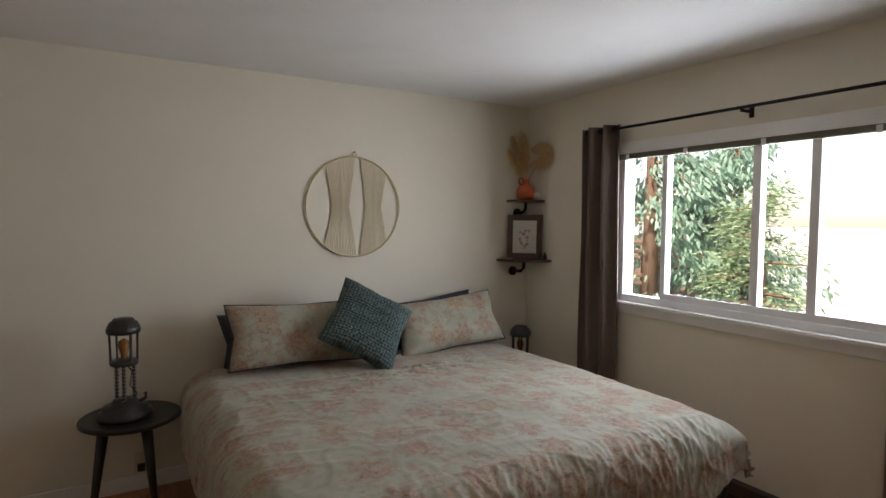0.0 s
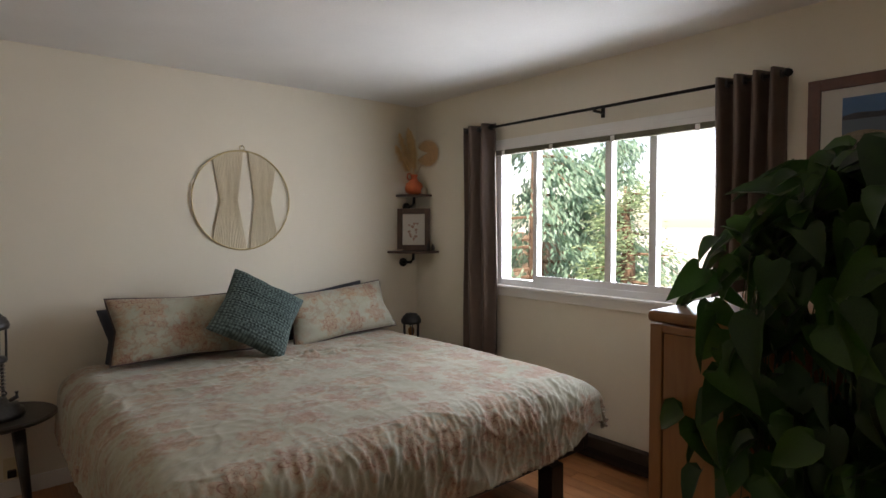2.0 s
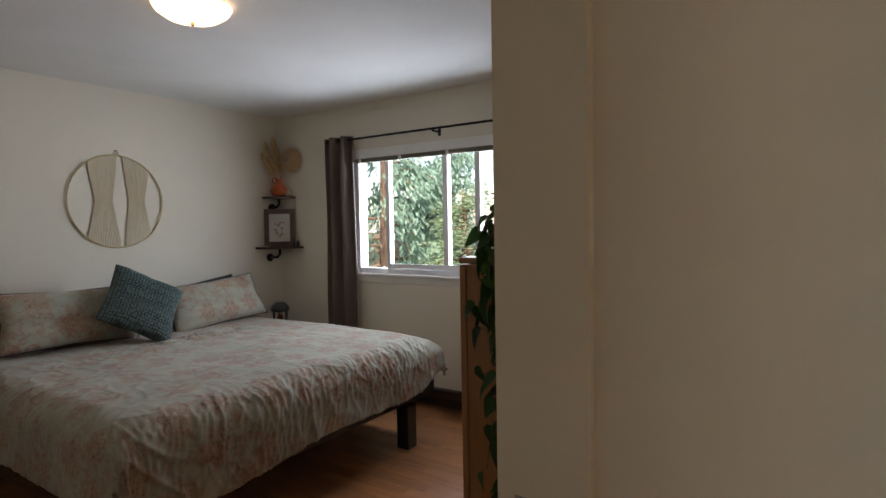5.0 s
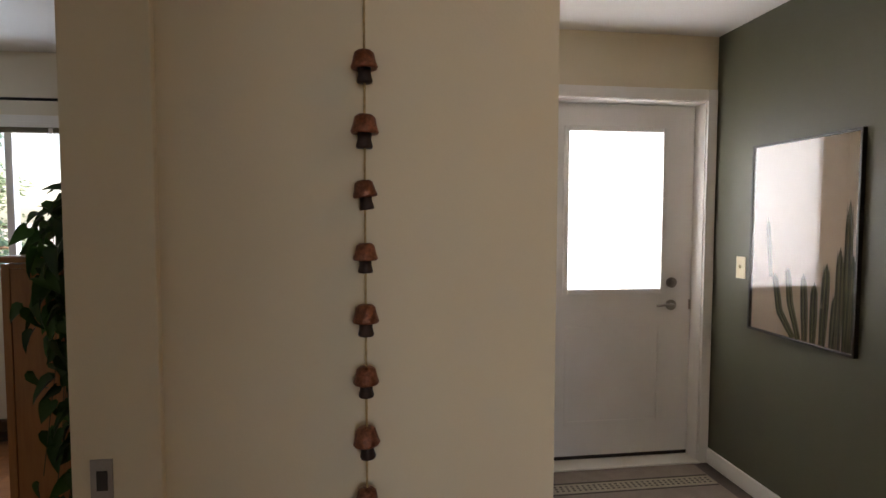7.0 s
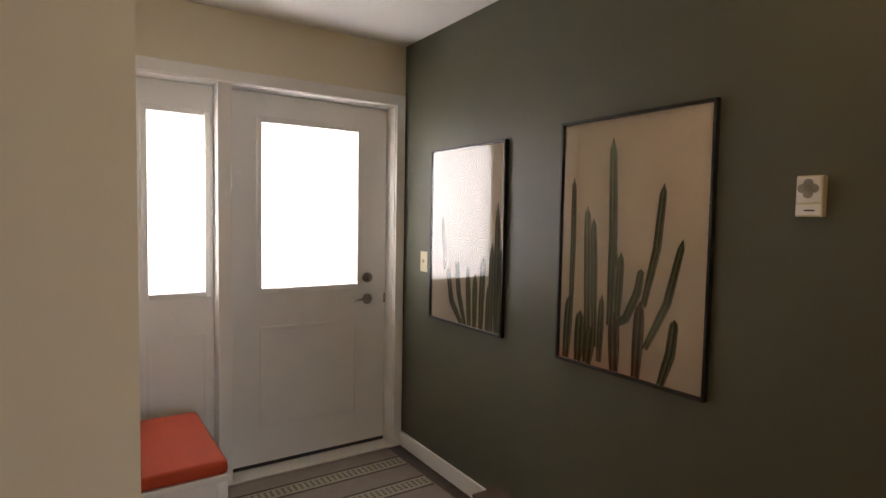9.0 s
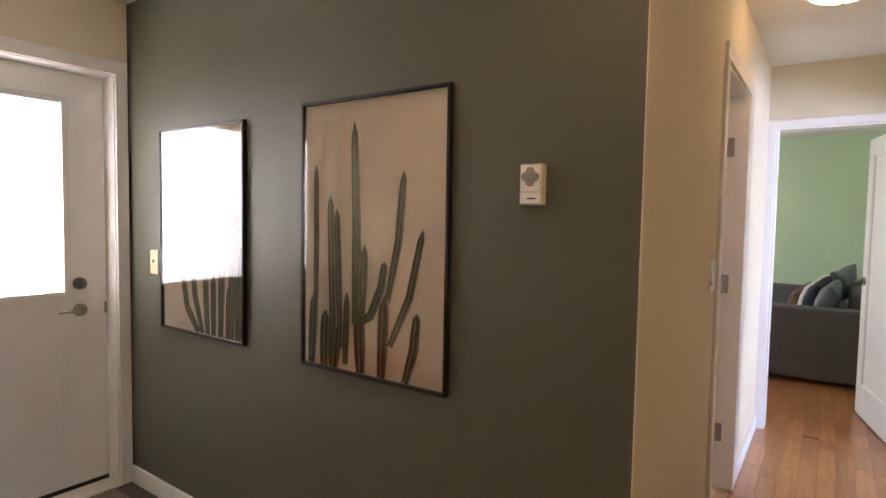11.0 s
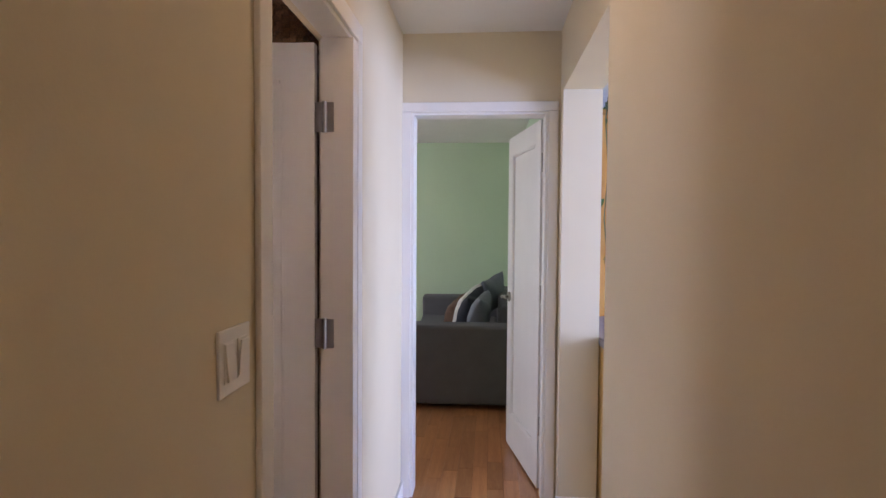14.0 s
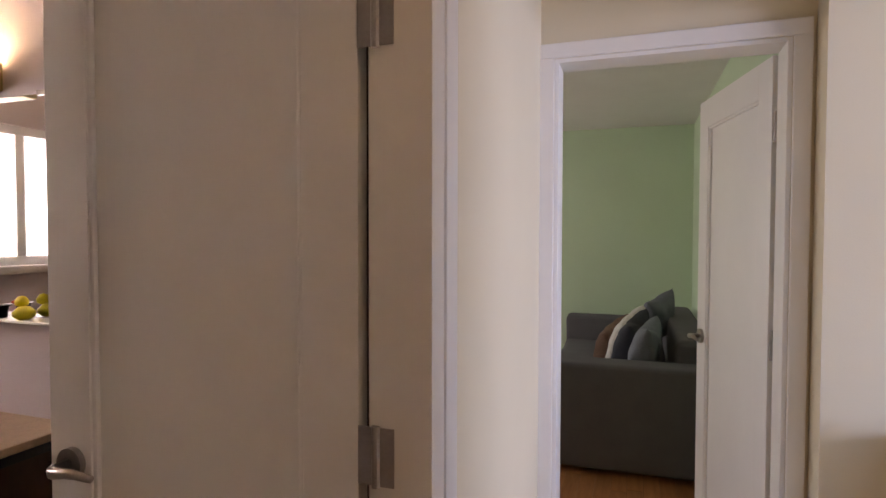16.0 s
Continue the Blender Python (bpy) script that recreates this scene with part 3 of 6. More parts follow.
def casing(name, axis, a0, a1, top, face, depth, label, w=0.062):
    """Flat trim round a doorway: two legs and a head."""
    e = thing(name, label, "door trim", (0, 0, 0), "", "structure")
    d0, d1 = sorted((face, face + depth))
    for p0, p1, q0, q1 in ((a0 - w, a0, 0, top), (a1, a1 + w, 0, top), (a0 - w, a1 + w, top, top + w)):
        if axis == "x":
            part("trim_board", box(d0, d1, p0, p1, q0, q1, 0.004), M_TRIM, e)
        else:
            part("trim_board", box(p0, p1, d0, d1, q0, q1, 0.004), M_TRIM, e)
    return e


def jamb(name, axis, a0, a1, top, d0, d1, label, t=0.014, mat=None):
    e = thing(name, label, "door frame", (0, 0, 0), "", "structure")
    for p0, p1, q0, q1 in ((a0, a0 + t, 0, top), (a1 - t, a1, 0, top), (a0 + t, a1 - t, top - t, top)):
        if axis == "x":
            part("jamb_board", box(d0, d1, p0, p1, q0, q1, 0.002), mat or M_TRIM, e)
        else:
            part("jamb_board", box(p0, p1, d0, d1, q0, q1, 0.002), mat or M_TRIM, e)
    return e


casing("trim_bathroom_door", "x", B0, B1, BZ, HX - 0.003, -0.014, "white painted trim round the bathroom doorway")
jamb("frame_bathroom_door", "x", B0, B1, BZ, HX - 0.004, HX + 0.085, "white painted bathroom door frame")
casing("trim_study_door", "y", S0, S1, SZ, SY, 0.014, "white painted trim round the study doorway", 0.05)
jamb("frame_study_door", "y", S0, S1, SZ, SY - 0.122, SY + 0.001, "white painted study door frame")
jf = jamb("frame_bedroom_door", "y", DX0, DX1 + 0.002, DZ, -0.006, TY + 0.006, "beige painted bedroom door frame with strike plate", 0.02, M_BEIGE)
sp = part("strike_plate", boxes((-0.0205, -0.0182, 0.074, 0.110, 0.935, 1.01)), M_STEEL, jf, "brushed metal strike plate")
# The hole is a black slab on the plate, in place of its shade.
part("strike_hole", boxes((-0.0212, -0.0200, 0.082, 0.100, 0.955, 0.99)), M_BLACK, sp)
setting("trim_bedroom_door", boxes((-0.0, 0.06, TY, TY + 0.012, 0, 2.11), (DX0 - 0.06, DX0, TY, TY + 0.012, 0, 2.11), (DX0, 0.0, TY, TY + 0.012, DZ, 2.11)), M_TRIM, "white trim round the bedroom doorway", "door trim")
# ---- floors ----
def plank_floor(name, x0, x1, y0, y1, label, singles, width=0.088, joined=None):
    """Sub-floor with laminate strips running along y; singles: build the strips as pieces, else joined."""
    base = setting(name, boxes((x0, x1, y0, y1, -0.08, -0.008)), M_SUB, label, "floor")
    rng = random.Random(len(name))
    rest = bmesh.new()
    meshes = {}
    x, i = x0, 0
    while x < x1 - 0.005:
        w = min(width, x1 - x)
        y = y0 - rng.random() * 0.45
        while y < y1:
            ln = rng.choice((0.36, 0.48, 0.6))
            a, b = max(y, y0), min(y + ln, y1)
            if b - a > 0.03:
                if singles:
                    key = (round(w, 3), round(b - a, 3))
                    if key not in meshes:
                        me = bpy.data.meshes.new("plank")
                        bm = boxes((0.0006, w - 0.0006, 0.0008, key[1] - 0.0008, -0.008, 0.0))
                        bm.to_mesh(me)
                        bm.free()
                        me.materials.append(M_FLOOR)
                        meshes[key] = me
                    ob = new("plank", meshes[key])
                    ob.parent = base
                    ob.location = (x, a, 0)
                else:
                    box(x + 0.0006, x + w - 0.0006, a + 0.0008, b - 0.0008, -0.008, 0.0, bm=rest)
            y += ln
        x += width
        i += 1
    if not singles:
        tagged(part("planks", rest, joined or M_FLOOR2, base), kind="stuff")
    else:
        rest.free()
    return base


M_FLOOR2 = M_FLOOR.copy()
M_FLOOR2.name = "red_brown_laminate_joined"
for n in [n for n in M_FLOOR2.node_tree.nodes if n.bl_idname == "ShaderNodeObjectInfo"]:
    g = M_FLOOR2.node_tree.nodes.new("ShaderNodeNewGeometry")
    for l in [l for l in M_FLOOR2.node_tree.links if l.from_node == n]:
        M_FLOOR2.node_tree.links.new(g.outputs["Random Per Island"], l.to_socket)


# ---- outdoors ----
setting("ground", boxes((-150, 160, -150, 160, -0.5, -0.30)), M_GRASS, "pale sunlit gravel ground round the house", "ground")


def cedar(name, at, height, spread, seed, leaf, label, droop=0.5, count=950, size=0.30, low=0.05):
    rng = random.Random(seed)
    e = thing(name, label, "tree", at)
    x, y, z = at
    part("trunk", tube([(x, y, z), (x + 0.03, y, z + height * 0.5), (x, y + 0.04, z + height)], [0.16, 0.10, 0.02], 9), M_BARK, e, smooth=True)
    limbs, crown = bmesh.new(), bmesh.new()
    for k in range(34):
        h = height * (low + (0.95 - low) * (k / 33))
        a = rng.random() * 6.283
        ln = spread * (1.05 - 0.75 * k / 33) * rng.uniform(0.7, 1.1)
        p0 = Vector((x, y, z + h))
        p1 = p0 + Vector((math.cos(a) * ln * 0.5, math.sin(a) * ln * 0.5, -0.02 * ln))
        p2 = p0 + Vector((math.cos(a) * ln, math.sin(a) * ln, -droop * ln * 0.5))
        tube([p0, p1, p2], [0.035, 0.02, 0.006], 5, limbs)
        for j in range(count // 34):
            f = rng.uniform(0.25, 1.0)
            p = p0.lerp(p1, f * 2) if f < 0.5 else p1.lerp(p2, f * 2 - 1)
            p = p + Vector((rng.gauss(0, 0.13), rng.gauss(0, 0.13), rng.gauss(0, 0.08)))
            for s in range(3):
                dirv = Vector((math.cos(a + rng.gauss(0, 0.8)), math.sin(a + rng.gauss(0, 0.8)), -droop - rng.random() * droop)).normalized() * size * rng.uniform(0.6, 1.2)
                side = dirv.cross(Vector((rng.gauss(0, 1), rng.gauss(0, 1), rng.gauss(0, 1)))).normalized() * size * 0.16
                q = p + Vector((rng.gauss(0, 0.05), rng.gauss(0, 0.05), rng.gauss(0, 0.05)))
                vs = [crown.verts.new(c) for c in (q, q + dirv * 0.35 + side, q + dirv, q + dirv * 0.35 - side)]
                crown.faces.new(vs)
    part("limbs", limbs, M_BARK, e)
    part("crown", crown, leaf, e)
    return e


cedar("cedar_tree", (7.2, 6.35, -0.3), 4.6, 1.75, 3, M_CEDAR, "tall sunlit cedar with drooping sprays", 0.8, 3400, 0.15)
cedar("cedar_tree", (8.3, 5.6, -0.3), 3.3, 1.5, 5, M_CEDAR, "sunlit cedar with drooping sprays beside a fence", 0.8, 2700, 0.14)
cedar("cedar_tree", (6.4, 8.0, -0.3), 6.5, 1.9, 8, M_CEDAR, "tall cedar with drooping sprays", 0.8, 3000, 0.16)
cedar("garden_shrub", (7.4, 4.75, -0.3), 2.3, 0.9, 12, M_SHRUB, "light green garden shrub", 0.1, 1700, 0.09, 0.1)
fence = thing("fence", "weathered wooden board fence", "fence", (9.0, 6, -0.3))
for k in range(46):
    part("board", box(9.0, 9.02, 6.2 + k * 0.155, 6.2 + k * 0.155 + 0.145, -0.3, 1.25 + 0.015 * (k % 3), 0.003, seg=1), M_FENCE, fence)
part("rail", box(9.02, 9.06, 6.2, 12.1, 0.0, 0.09), M_FENCE, fence)
part("rail", box(9.02, 9.06, 6.2, 12.1, 0.9, 0.99), M_FENCE, fence)

# ---- bedroom window ----
win = thing("window_1", "wide white sliding window with a raised blind", "window", (WX, 2.11, WZ0), "", "structure")
ring_frame("x", W0, W1, WZ0, WZ1, WX + 0.002, WX + 0.07, 0.045, win, M_VINYL, "window_frame")
for y, w in ((2.665, 0.035), (2.10, 0.045), (1.815, 0.045)):
    part("mullion", box(WX - 0.002, WX + 0.05, y - w / 2, y + w / 2, WZ0 + 0.045, WZ1 - 0.045, 0.004), M_VINYL, win)
part("bottom_rail", box(WX - 0.006, WX + 0.002, W0 + 0.045, 2.665, WZ0 + 0.045, WZ0 + 0.085, 0.003), M_VINYL, win)
for a, b in ((W0 + 0.045, 1.7925), (1.8375, 2.0775), (2.1225, 2.6475), (2.6825, W1 - 0.045)):
    g = part("pane", pane_x(WX + 0.028, a, b, WZ0 + 0.045, WZ1 - 0.045), M_GLASS, win)
    g.visible_shadow = False
part("window_sill", box(WX - 0.045, WX + 0.002, W0 - 0.08, W1 + 0.045, WZ0 - 0.018, WZ0 + 0.002, 0.005), M_TRIM, win)
part("apron", box(WX - 0.016, WX, W0 - 0.06, W1 + 0.02, WZ0 - 0.075, WZ0 - 0.018, 0.003), M_TRIM, win)
part("head_trim", box(WX - 0.016, WX, W0 - 0.02, W1 + 0.02, WZ1 + 0.012, WZ1 + 0.052, 0.003), M_TRIM, win)
part("head_bead", box(WX - 0.026, WX, W0 - 0.02, W1 + 0.02, WZ1 - 0.002, WZ1 + 0.012, 0.003), M_TRIM, win)
bl = thing("window_blind", "raised pleated olive grey blind at the window head", "blind", (WX - 0.02, 2.11, WZ1 - 0.06))
M_BLIND = plain("olive_grey_blind", (0.16, 0.15, 0.10), 0.7)
part("head_rail", box(WX - 0.036, WX - 0.004, W0 + 0.01, W1 - 0.01, WZ1 - 0.025, WZ1 - 0.003, 0.002), M_TRIM, bl)
for k in range(5):
    part("slat", box(WX - 0.040, WX - 0.004, W0 + 0.01, W1 - 0.01, WZ1 - 0.031 - 0.007 * k, WZ1 - 0.026 - 0.007 * k), M_BLIND, bl)
for y in (1.55, 2.05, 2.5, 2.92):
    part("cord_clip", box(WX - 0.044, WX - 0.040, y - 0.012, y + 0.012, WZ1 - 0.065, WZ1 - 0.03), M_TRIM, bl)

rod = thing("curtain_rod", "thin black metal curtain rod on brackets", "curtain rod", (WX - 0.09, 2.15, 2.135))
part("bar", tube([(WX - 0.09, 1.14, 2.135), (WX - 0.09, 3.22, 2.135)], 0.009, 10), M_IRON, rod, smooth=True)
for y in (1.12, 3.24):
    part("finial", lathe([(0.0, -0.02), (0.016, -0.012), (0.02, 0.0), (0.016, 0.012), (0.0, 0.02)], (WX - 0.09, y, 2.135), 12), M_IRON, rod, smooth=True)
for y in (1.19, 2.14, 3.18):
    part("bracket", boxes((WX - 0.1, WX, y - 0.005, y + 0.005, 2.112, 2.126), (WX - 0.006, WX, y - 0.012, y + 0.012, 2.09, 2.15)), M_IRON, rod)


def curtain(y0, y1, folds, seed):
    rng = random.Random(seed)
    e = thing("curtain", "dark brown satin grommet curtain hanging from the rod", "curtain", (WX - 0.09, (y0 + y1) / 2, 0.03), "curtains at the window")
    ph = rng.random()

    def fn(u, v):
        z = 0.03 + (2.165 - 0.03) * v
        sq = 1.0 + 0.10 * (1 - v)
        mid = (y0 + y1) / 2
        y = mid + (y0 + (y1 - y0) * u - mid) * sq + 0.006 * math.sin(9 * v + 5 * u)
        x = WX - 0.09 + 0.042 * math.sin(2 * math.pi * folds * u + ph) * (0.75 + 0.25 * v) + 0.006 * noise.noise((u * 6, v * 3, seed))
        return (x, y, z)
    c = part("cloth", sheet(90, 30, fn), M_CURTAIN, e, smooth=True)
    mod = c.modifiers.new("thick", "SOLIDIFY")
    mod.thickness = 0.003
    for k in range(int(folds * 2)):
        y = y0 + (y1 - y0) * (k + 0.5) / (folds * 2)
        part("grommet", tube([(WX - 0.09, y - 0.004, 2.135), (WX - 0.09, y + 0.004, 2.135)], 0.02, 14), M_GUNMETAL, e)
    return e


curtain(2.955, 3.265, 2.5, 1)
curtain(1.125, 1.445, 4, 2)

hp = thing("wall_heater", "low dark brown electric baseboard heater", "heater", (WX - 0.03, 1.9, 0))
part("body", box(WX - 0.06, WX, 0.95, 2.9, 0.02, 0.15, 0.008), M_HEATER, hp)
part("grille", box(WX - 0.066, WX - 0.06, 0.97, 2.88, 0.05, 0.09, 0.002), M_BLACK, hp)
for y in (1.0, 2.82):
    part("foot", boxes((WX - 0.05, WX - 0.005, y, y + 0.03, 0, 0.02)), M_HEATER, hp)

# framed landscape beside the window
pf = thing("framed_picture", "landscape photograph with white mat in mahogany frame", "picture", (WX - 0.012, 0.68, 1.83))
P0, P1, PZ0, PZ1 = 0.32, 1.06, 1.632, 2.090
ring_frame("x", P0, P1, PZ0, PZ1, WX - 0.025, WX, 0.05, pf, M_REDFRAME)
part("mat_board", boxes((WX - 0.012, WX - 0.002, P0 + 0.05, P1 - 0.05, PZ0 + 0.05, PZ1 - 0.05)), M_PAPER, pf)
I0, I1, IZ0, IZ1 = P0 + 0.13, P1 - 0.13, PZ0 + 0.097, PZ1 - 0.092


def print_layer(name, top, low, depth, material):
    """One layer of the printed view: from the height low up to the wavy line top(u)."""
    bm = bmesh.new()
    n = 40
    lo = [bm.verts.new((depth, I1 + (I0 - I1) * k / n, low)) for k in range(n + 1)]
    hi = [bm.verts.new((depth, I1 + (I0 - I1) * k / n, top(k / n))) for k in range(n + 1)]
    for k in range(n):
        bm.faces.new((lo[k], lo[k + 1], hi[k + 1], hi[k]))
    part(name, bm, material, pf)


PH = IZ1 - IZ0
print_layer("photo_sky", lambda u: IZ1, IZ0, WX - 0.0125, plain("print_blue_sky", (0.07, 0.22, 0.46), 0.6, spread=0.35, scale=9, stretch=(1, 1, 3)))
print_layer("photo_hill", lambda u: IZ0 + PH * (0.70 + 0.05 * math.sin(5 * u) + 0.02 * math.sin(17 * u)), IZ0, WX - 0.0129, plain("print_dark_hill", (0.025, 0.04, 0.06), 0.6, spread=0.3, scale=20))
print_layer("photo_lake", lambda u: IZ0 + PH * 0.64, IZ0, WX - 0.0133, plain("print_grey_lake", (0.13, 0.20, 0.27), 0.6, spread=0.3, scale=16, stretch=(1, 1, 6)))
print_layer("photo_shore", lambda u: IZ0 + PH * (0.40 + 0.10 * u + 0.05 * math.sin(11 * u)), IZ0, WX - 0.0137, plain("print_pale_shore", (0.30, 0.25, 0.18), 0.6, spread=0.6, scale=26, stretch=(1, 1, 3)))
print_layer("photo_shrubs", lambda u: IZ0 + PH * (0.30 - 0.18 * u + 0.05 * math.sin(23 * u) + 0.03 * math.sin(41 * u)), IZ0, WX - 0.0141, plain("print_dark_shrubs", (0.05, 0.06, 0.025), 0.6, spread=0.7, scale=40))
g = part("glass", pane_x(WX - 0.018, P0 + 0.05, P1 - 0.05, PZ0 + 0.05, PZ1 - 0.05), M_PICGLASS, pf)

# woven hoop hanging over the bed
hoop = thing("wall_hoop", "round gold hoop hanging with two cream woven panels", "wall hanging", (1.31, HY - 0.012, 1.62))
HR, HC = 0.332, (1.31, 1.625)
part("ring", tube([(HC[0] + HR * math.cos(a), HY - 0.012, HC[1] + HR * math.sin(a)) for a in [2 * math.pi * k / 64 for k in range(65)]], 0.0055, 8, cap=False), M_BRASSY, hoop, smooth=True)
part("loop", tube([(HC[0] + 0.016 * math.cos(a), HY - 0.012, HC[1] + HR + 0.02 + 0.016 * math.sin(a)) for a in [2 * math.pi * k / 16 for k in range(17)]], 0.003, 6, cap=False), M_BRASSY, hoop)
part("nail", tube([(HC[0], HY, HC[1] + HR + 0.033), (HC[0], HY - 0.02, HC[1] + HR + 0.035)], 0.0025, 6), M_IRON, hoop)


def woven(c, top, waist, bottom):
    def edge(v):
        return waist + (top - waist) * max(0, (v - 0.5) * 2) ** 0.9 if v > 0.5 else waist + (bottom - waist) * (1 - v * 2) ** 0.9

    def fn(u, v):
        x = c + (u - 0.5) * 2 * edge(v)
        lim = math.sqrt(max(1e-4, (HR - 0.004) ** 2 - min(abs(x - HC[0]), HR - 0.01) ** 2))
        z = HC[1] + lim * (2 * v - 1)
        return (x, HY - 0.010 - 0.004 * math.sin(u * 60) ** 2, z)
    ob = part("woven_panel", sheet(60, 30, fn), M_CREAMYARN, hoop, "cream yarn panel narrow at the waist")
    ob.modifiers.new("thick", "SOLIDIFY").thickness = 0.004


woven(HC[0] - 0.093, 0.103, 0.058, 0.115)
woven(HC[0] + 0.140, 0.098, 0.057, 0.100)


# corner shelves with what stands on them
def corner_shelf(z, size, label):
    e = thing("corner_shelf", label, "shelf", (WX - size / 2, HY - size / 2, z), "corner shelves")
    bm = bmesh.new()
    pts = [(WX, HY), (WX - size, HY)] + [(WX - size * math.cos(a) ** 0.9, HY - size * math.sin(a) ** 0.9) for a in [math.pi / 2 * k / 10 for k in range(1, 10)]] + [(WX, HY - size)]
    lo = [bm.verts.new((x, y, z - 0.018)) for x, y in pts]
    hi = [bm.verts.new((x, y, z)) for x, y in pts]
    bm.faces.new(hi)
    bm.faces.new(lo[::-1])
    for k in range(len(pts)):
        bm.faces.new((lo[k], lo[(k + 1) % len(pts)], hi[(k + 1) % len(pts)], hi[k]))
    part("board", bm, M_WALNUT, e, "dark walnut board")
    x, y = WX - size * 0.42, HY - size * 0.40
    part("pipe", tube([(x, y, z - 0.018), (x, y, z - 0.07), (x - 0.01, y + 0.02, z - 0.095), (x - 0.02, HY - 0.01, z - 0.10)], 0.012, 10), M_IRON, e, "black iron pipe bracket", smooth=True)
    part("flange", tube([(x - 0.02, HY - 0.012, z - 0.10), (x - 0.02, HY, z - 0.10)], 0.036, 18), M_IRON, e)
    return e


corner_shelf(1.70, 0.21, "small dark wooden corner shelf on iron pipe")
corner_shelf(1.24, 0.30, "dark wooden corner shelf on iron pipe")
vx, vy, vz = WX - 0.085, HY - 0.085, 1.70
vase = thing("vase", "round terracotta jug with a small handle", "vase", (vx, vy, vz))
part("body", lathe([(0.042, 0), (0.068, 0.022), (0.078, 0.055), (0.066, 0.092), (0.034, 0.118), (0.025, 0.138), (0.032, 0.165), (0.026, 0.165), (0.018, 0.13)], (vx, vy, vz), 28), M_TERRA, vase, smooth=True)
part("handle", tube([(vx - 0.03 - 0.024 + 0.024 * math.cos(a), vy - 0.01, vz + 0.145 + 0.026 * math.sin(a)) for a in [2 * math.pi * k / 16 for k in range(17)]], 0.006, 8, cap=False), M_TERRA, vase, smooth=True)
pam = thing("dried_grass", "dried pampas plumes and a fan palm in the jug", "dried flowers", (vx, vy, vz + 0.15))
rng = random.Random(4)


def plume(base, tip, width, n, name="plume"):
    bm = bmesh.new()
    b, t = Vector(base), Vector(tip)
    tube([b, b.lerp(t, 0.5), t], [0.002, 0.0015, 0.001], 5, bm)
    for k in range(n):
        f = rng.uniform(0.3, 1.0)
        p = b.lerp(t, f)
        w = width * math.sin(min(1.0, (f - 0.22) / 0.8) * math.pi) ** 0.6 + 0.008
        d = Vector((rng.gauss(0, 1), rng.gauss(0, 1), -0.2 + rng.gauss(0, 0.5))).normalized() * w * rng.uniform(0.5, 1.1) + Vector((0, 0, -0.02))
        side = d.cross(Vector((0.3, 0.5, 1))).normalized() * 0.0042
        bm.faces.new([bm.verts.new(c) for c in (p - side, p + side, p + d)])
    part(name, bm, M_PAMPAS, pam)


for dx, dy, dz, w in ((-0.13, 0.02, 0.44, 0.055), (-0.08, -0.03, 0.48, 0.055), (-0.03, 0.0, 0.46, 0.05), (-0.16, 0.03, 0.34, 0.045), (-0.05, -0.05, 0.40, 0.05)):
    plume((vx, vy, vz + 0.13), (vx + min(dx, 0.06), vy + dy, vz + 0.06 + dz), w, 420)
bm = bmesh.new()
fc = Vector((vx + 0.03, vy - 0.14, vz + 0.33))
tube([(vx, vy, vz + 0.13), fc], 0.0025, 6, bm)
for k in range(60):
    a = math.radians(-60 + 300 * k / 59)
    d = Vector((0.35 * math.sin(a), -0.94 * math.sin(a), math.cos(a))) * 0.125 * (0.9 + 0.1 * (k % 2))
    side = d.cross(Vector((0.9, 0.35, 0))).normalized() * 0.008
    bm.faces.new([bm.verts.new(c) for c in (fc - side * 0.3, fc + d * 0.6 + side, fc + d, fc + d * 0.6 - side)])
part("fan_leaf", bm, M_FAN, pam, "dried tan fan palm leaf")
sv = thing("small_vase", "little pale ceramic egg-shaped vase", "vase", (WX - 0.04, HY - 0.16, 1.70))
part("body", lathe([(0.018, 0), (0.028, 0.02), (0.027, 0.04), (0.016, 0.058), (0.012, 0.062)], (WX - 0.04, HY - 0.16, 1.70), 20), M_CERAMIC, sv, smooth=True)

fr = thing("framed_print", "small dusty print in wide dark wooden frame, leaning on the shelf", "picture", (WX - 0.12, HY - 0.12, 1.24))
fm = Matrix.Translation((WX - 0.135, HY - 0.135, 1.242)) @ Matrix.Rotation(radians(-45), 4, "Z") @ Matrix.Rotation(radians(-6), 4, "X")


def moved(bm, m):
    bm.transform(m)
    return bm


for x0, x1, z0, z1 in ((-0.135, -0.092, 0, 0.345), (0.092, 0.135, 0, 0.345), (-0.092, 0.092, 0, 0.045), (-0.092, 0.092, 0.30, 0.345)):
    part("frame_bar", moved(box(x0, x1, -0.012, 0.012, z0, z1, 0.003), fm), M_WALNUT, fr)
part("print", moved(boxes((-0.092, 0.092, -0.002, 0.006, 0.045, 0.30)), fm), M_PAPER, fr)
for k in range(14):
    a = rng.random() * 6.28
    r = rng.uniform(0.02, 0.065)
    cx, cz = 0.9 * r * math.cos(a), 0.165 + 1.2 * r * math.sin(a)
    s = rng.uniform(0.006, 0.016)
    bm = bmesh.new()
    bm.faces.new([bm.verts.new((cx + s * math.cos(t) * (1 + 0.3 * math.sin(3 * t)), -0.0028, cz + s * math.sin(t))) for t in [6.283 * q / 12 for q in range(12)]])
    part("flower", moved(bm, fm), M_PINKPRINT, fr)
part("glass", moved(pane_y(-0.0055, -0.092, 0.092, 0.045, 0.30, -1), fm), M_PICGLASS, fr)
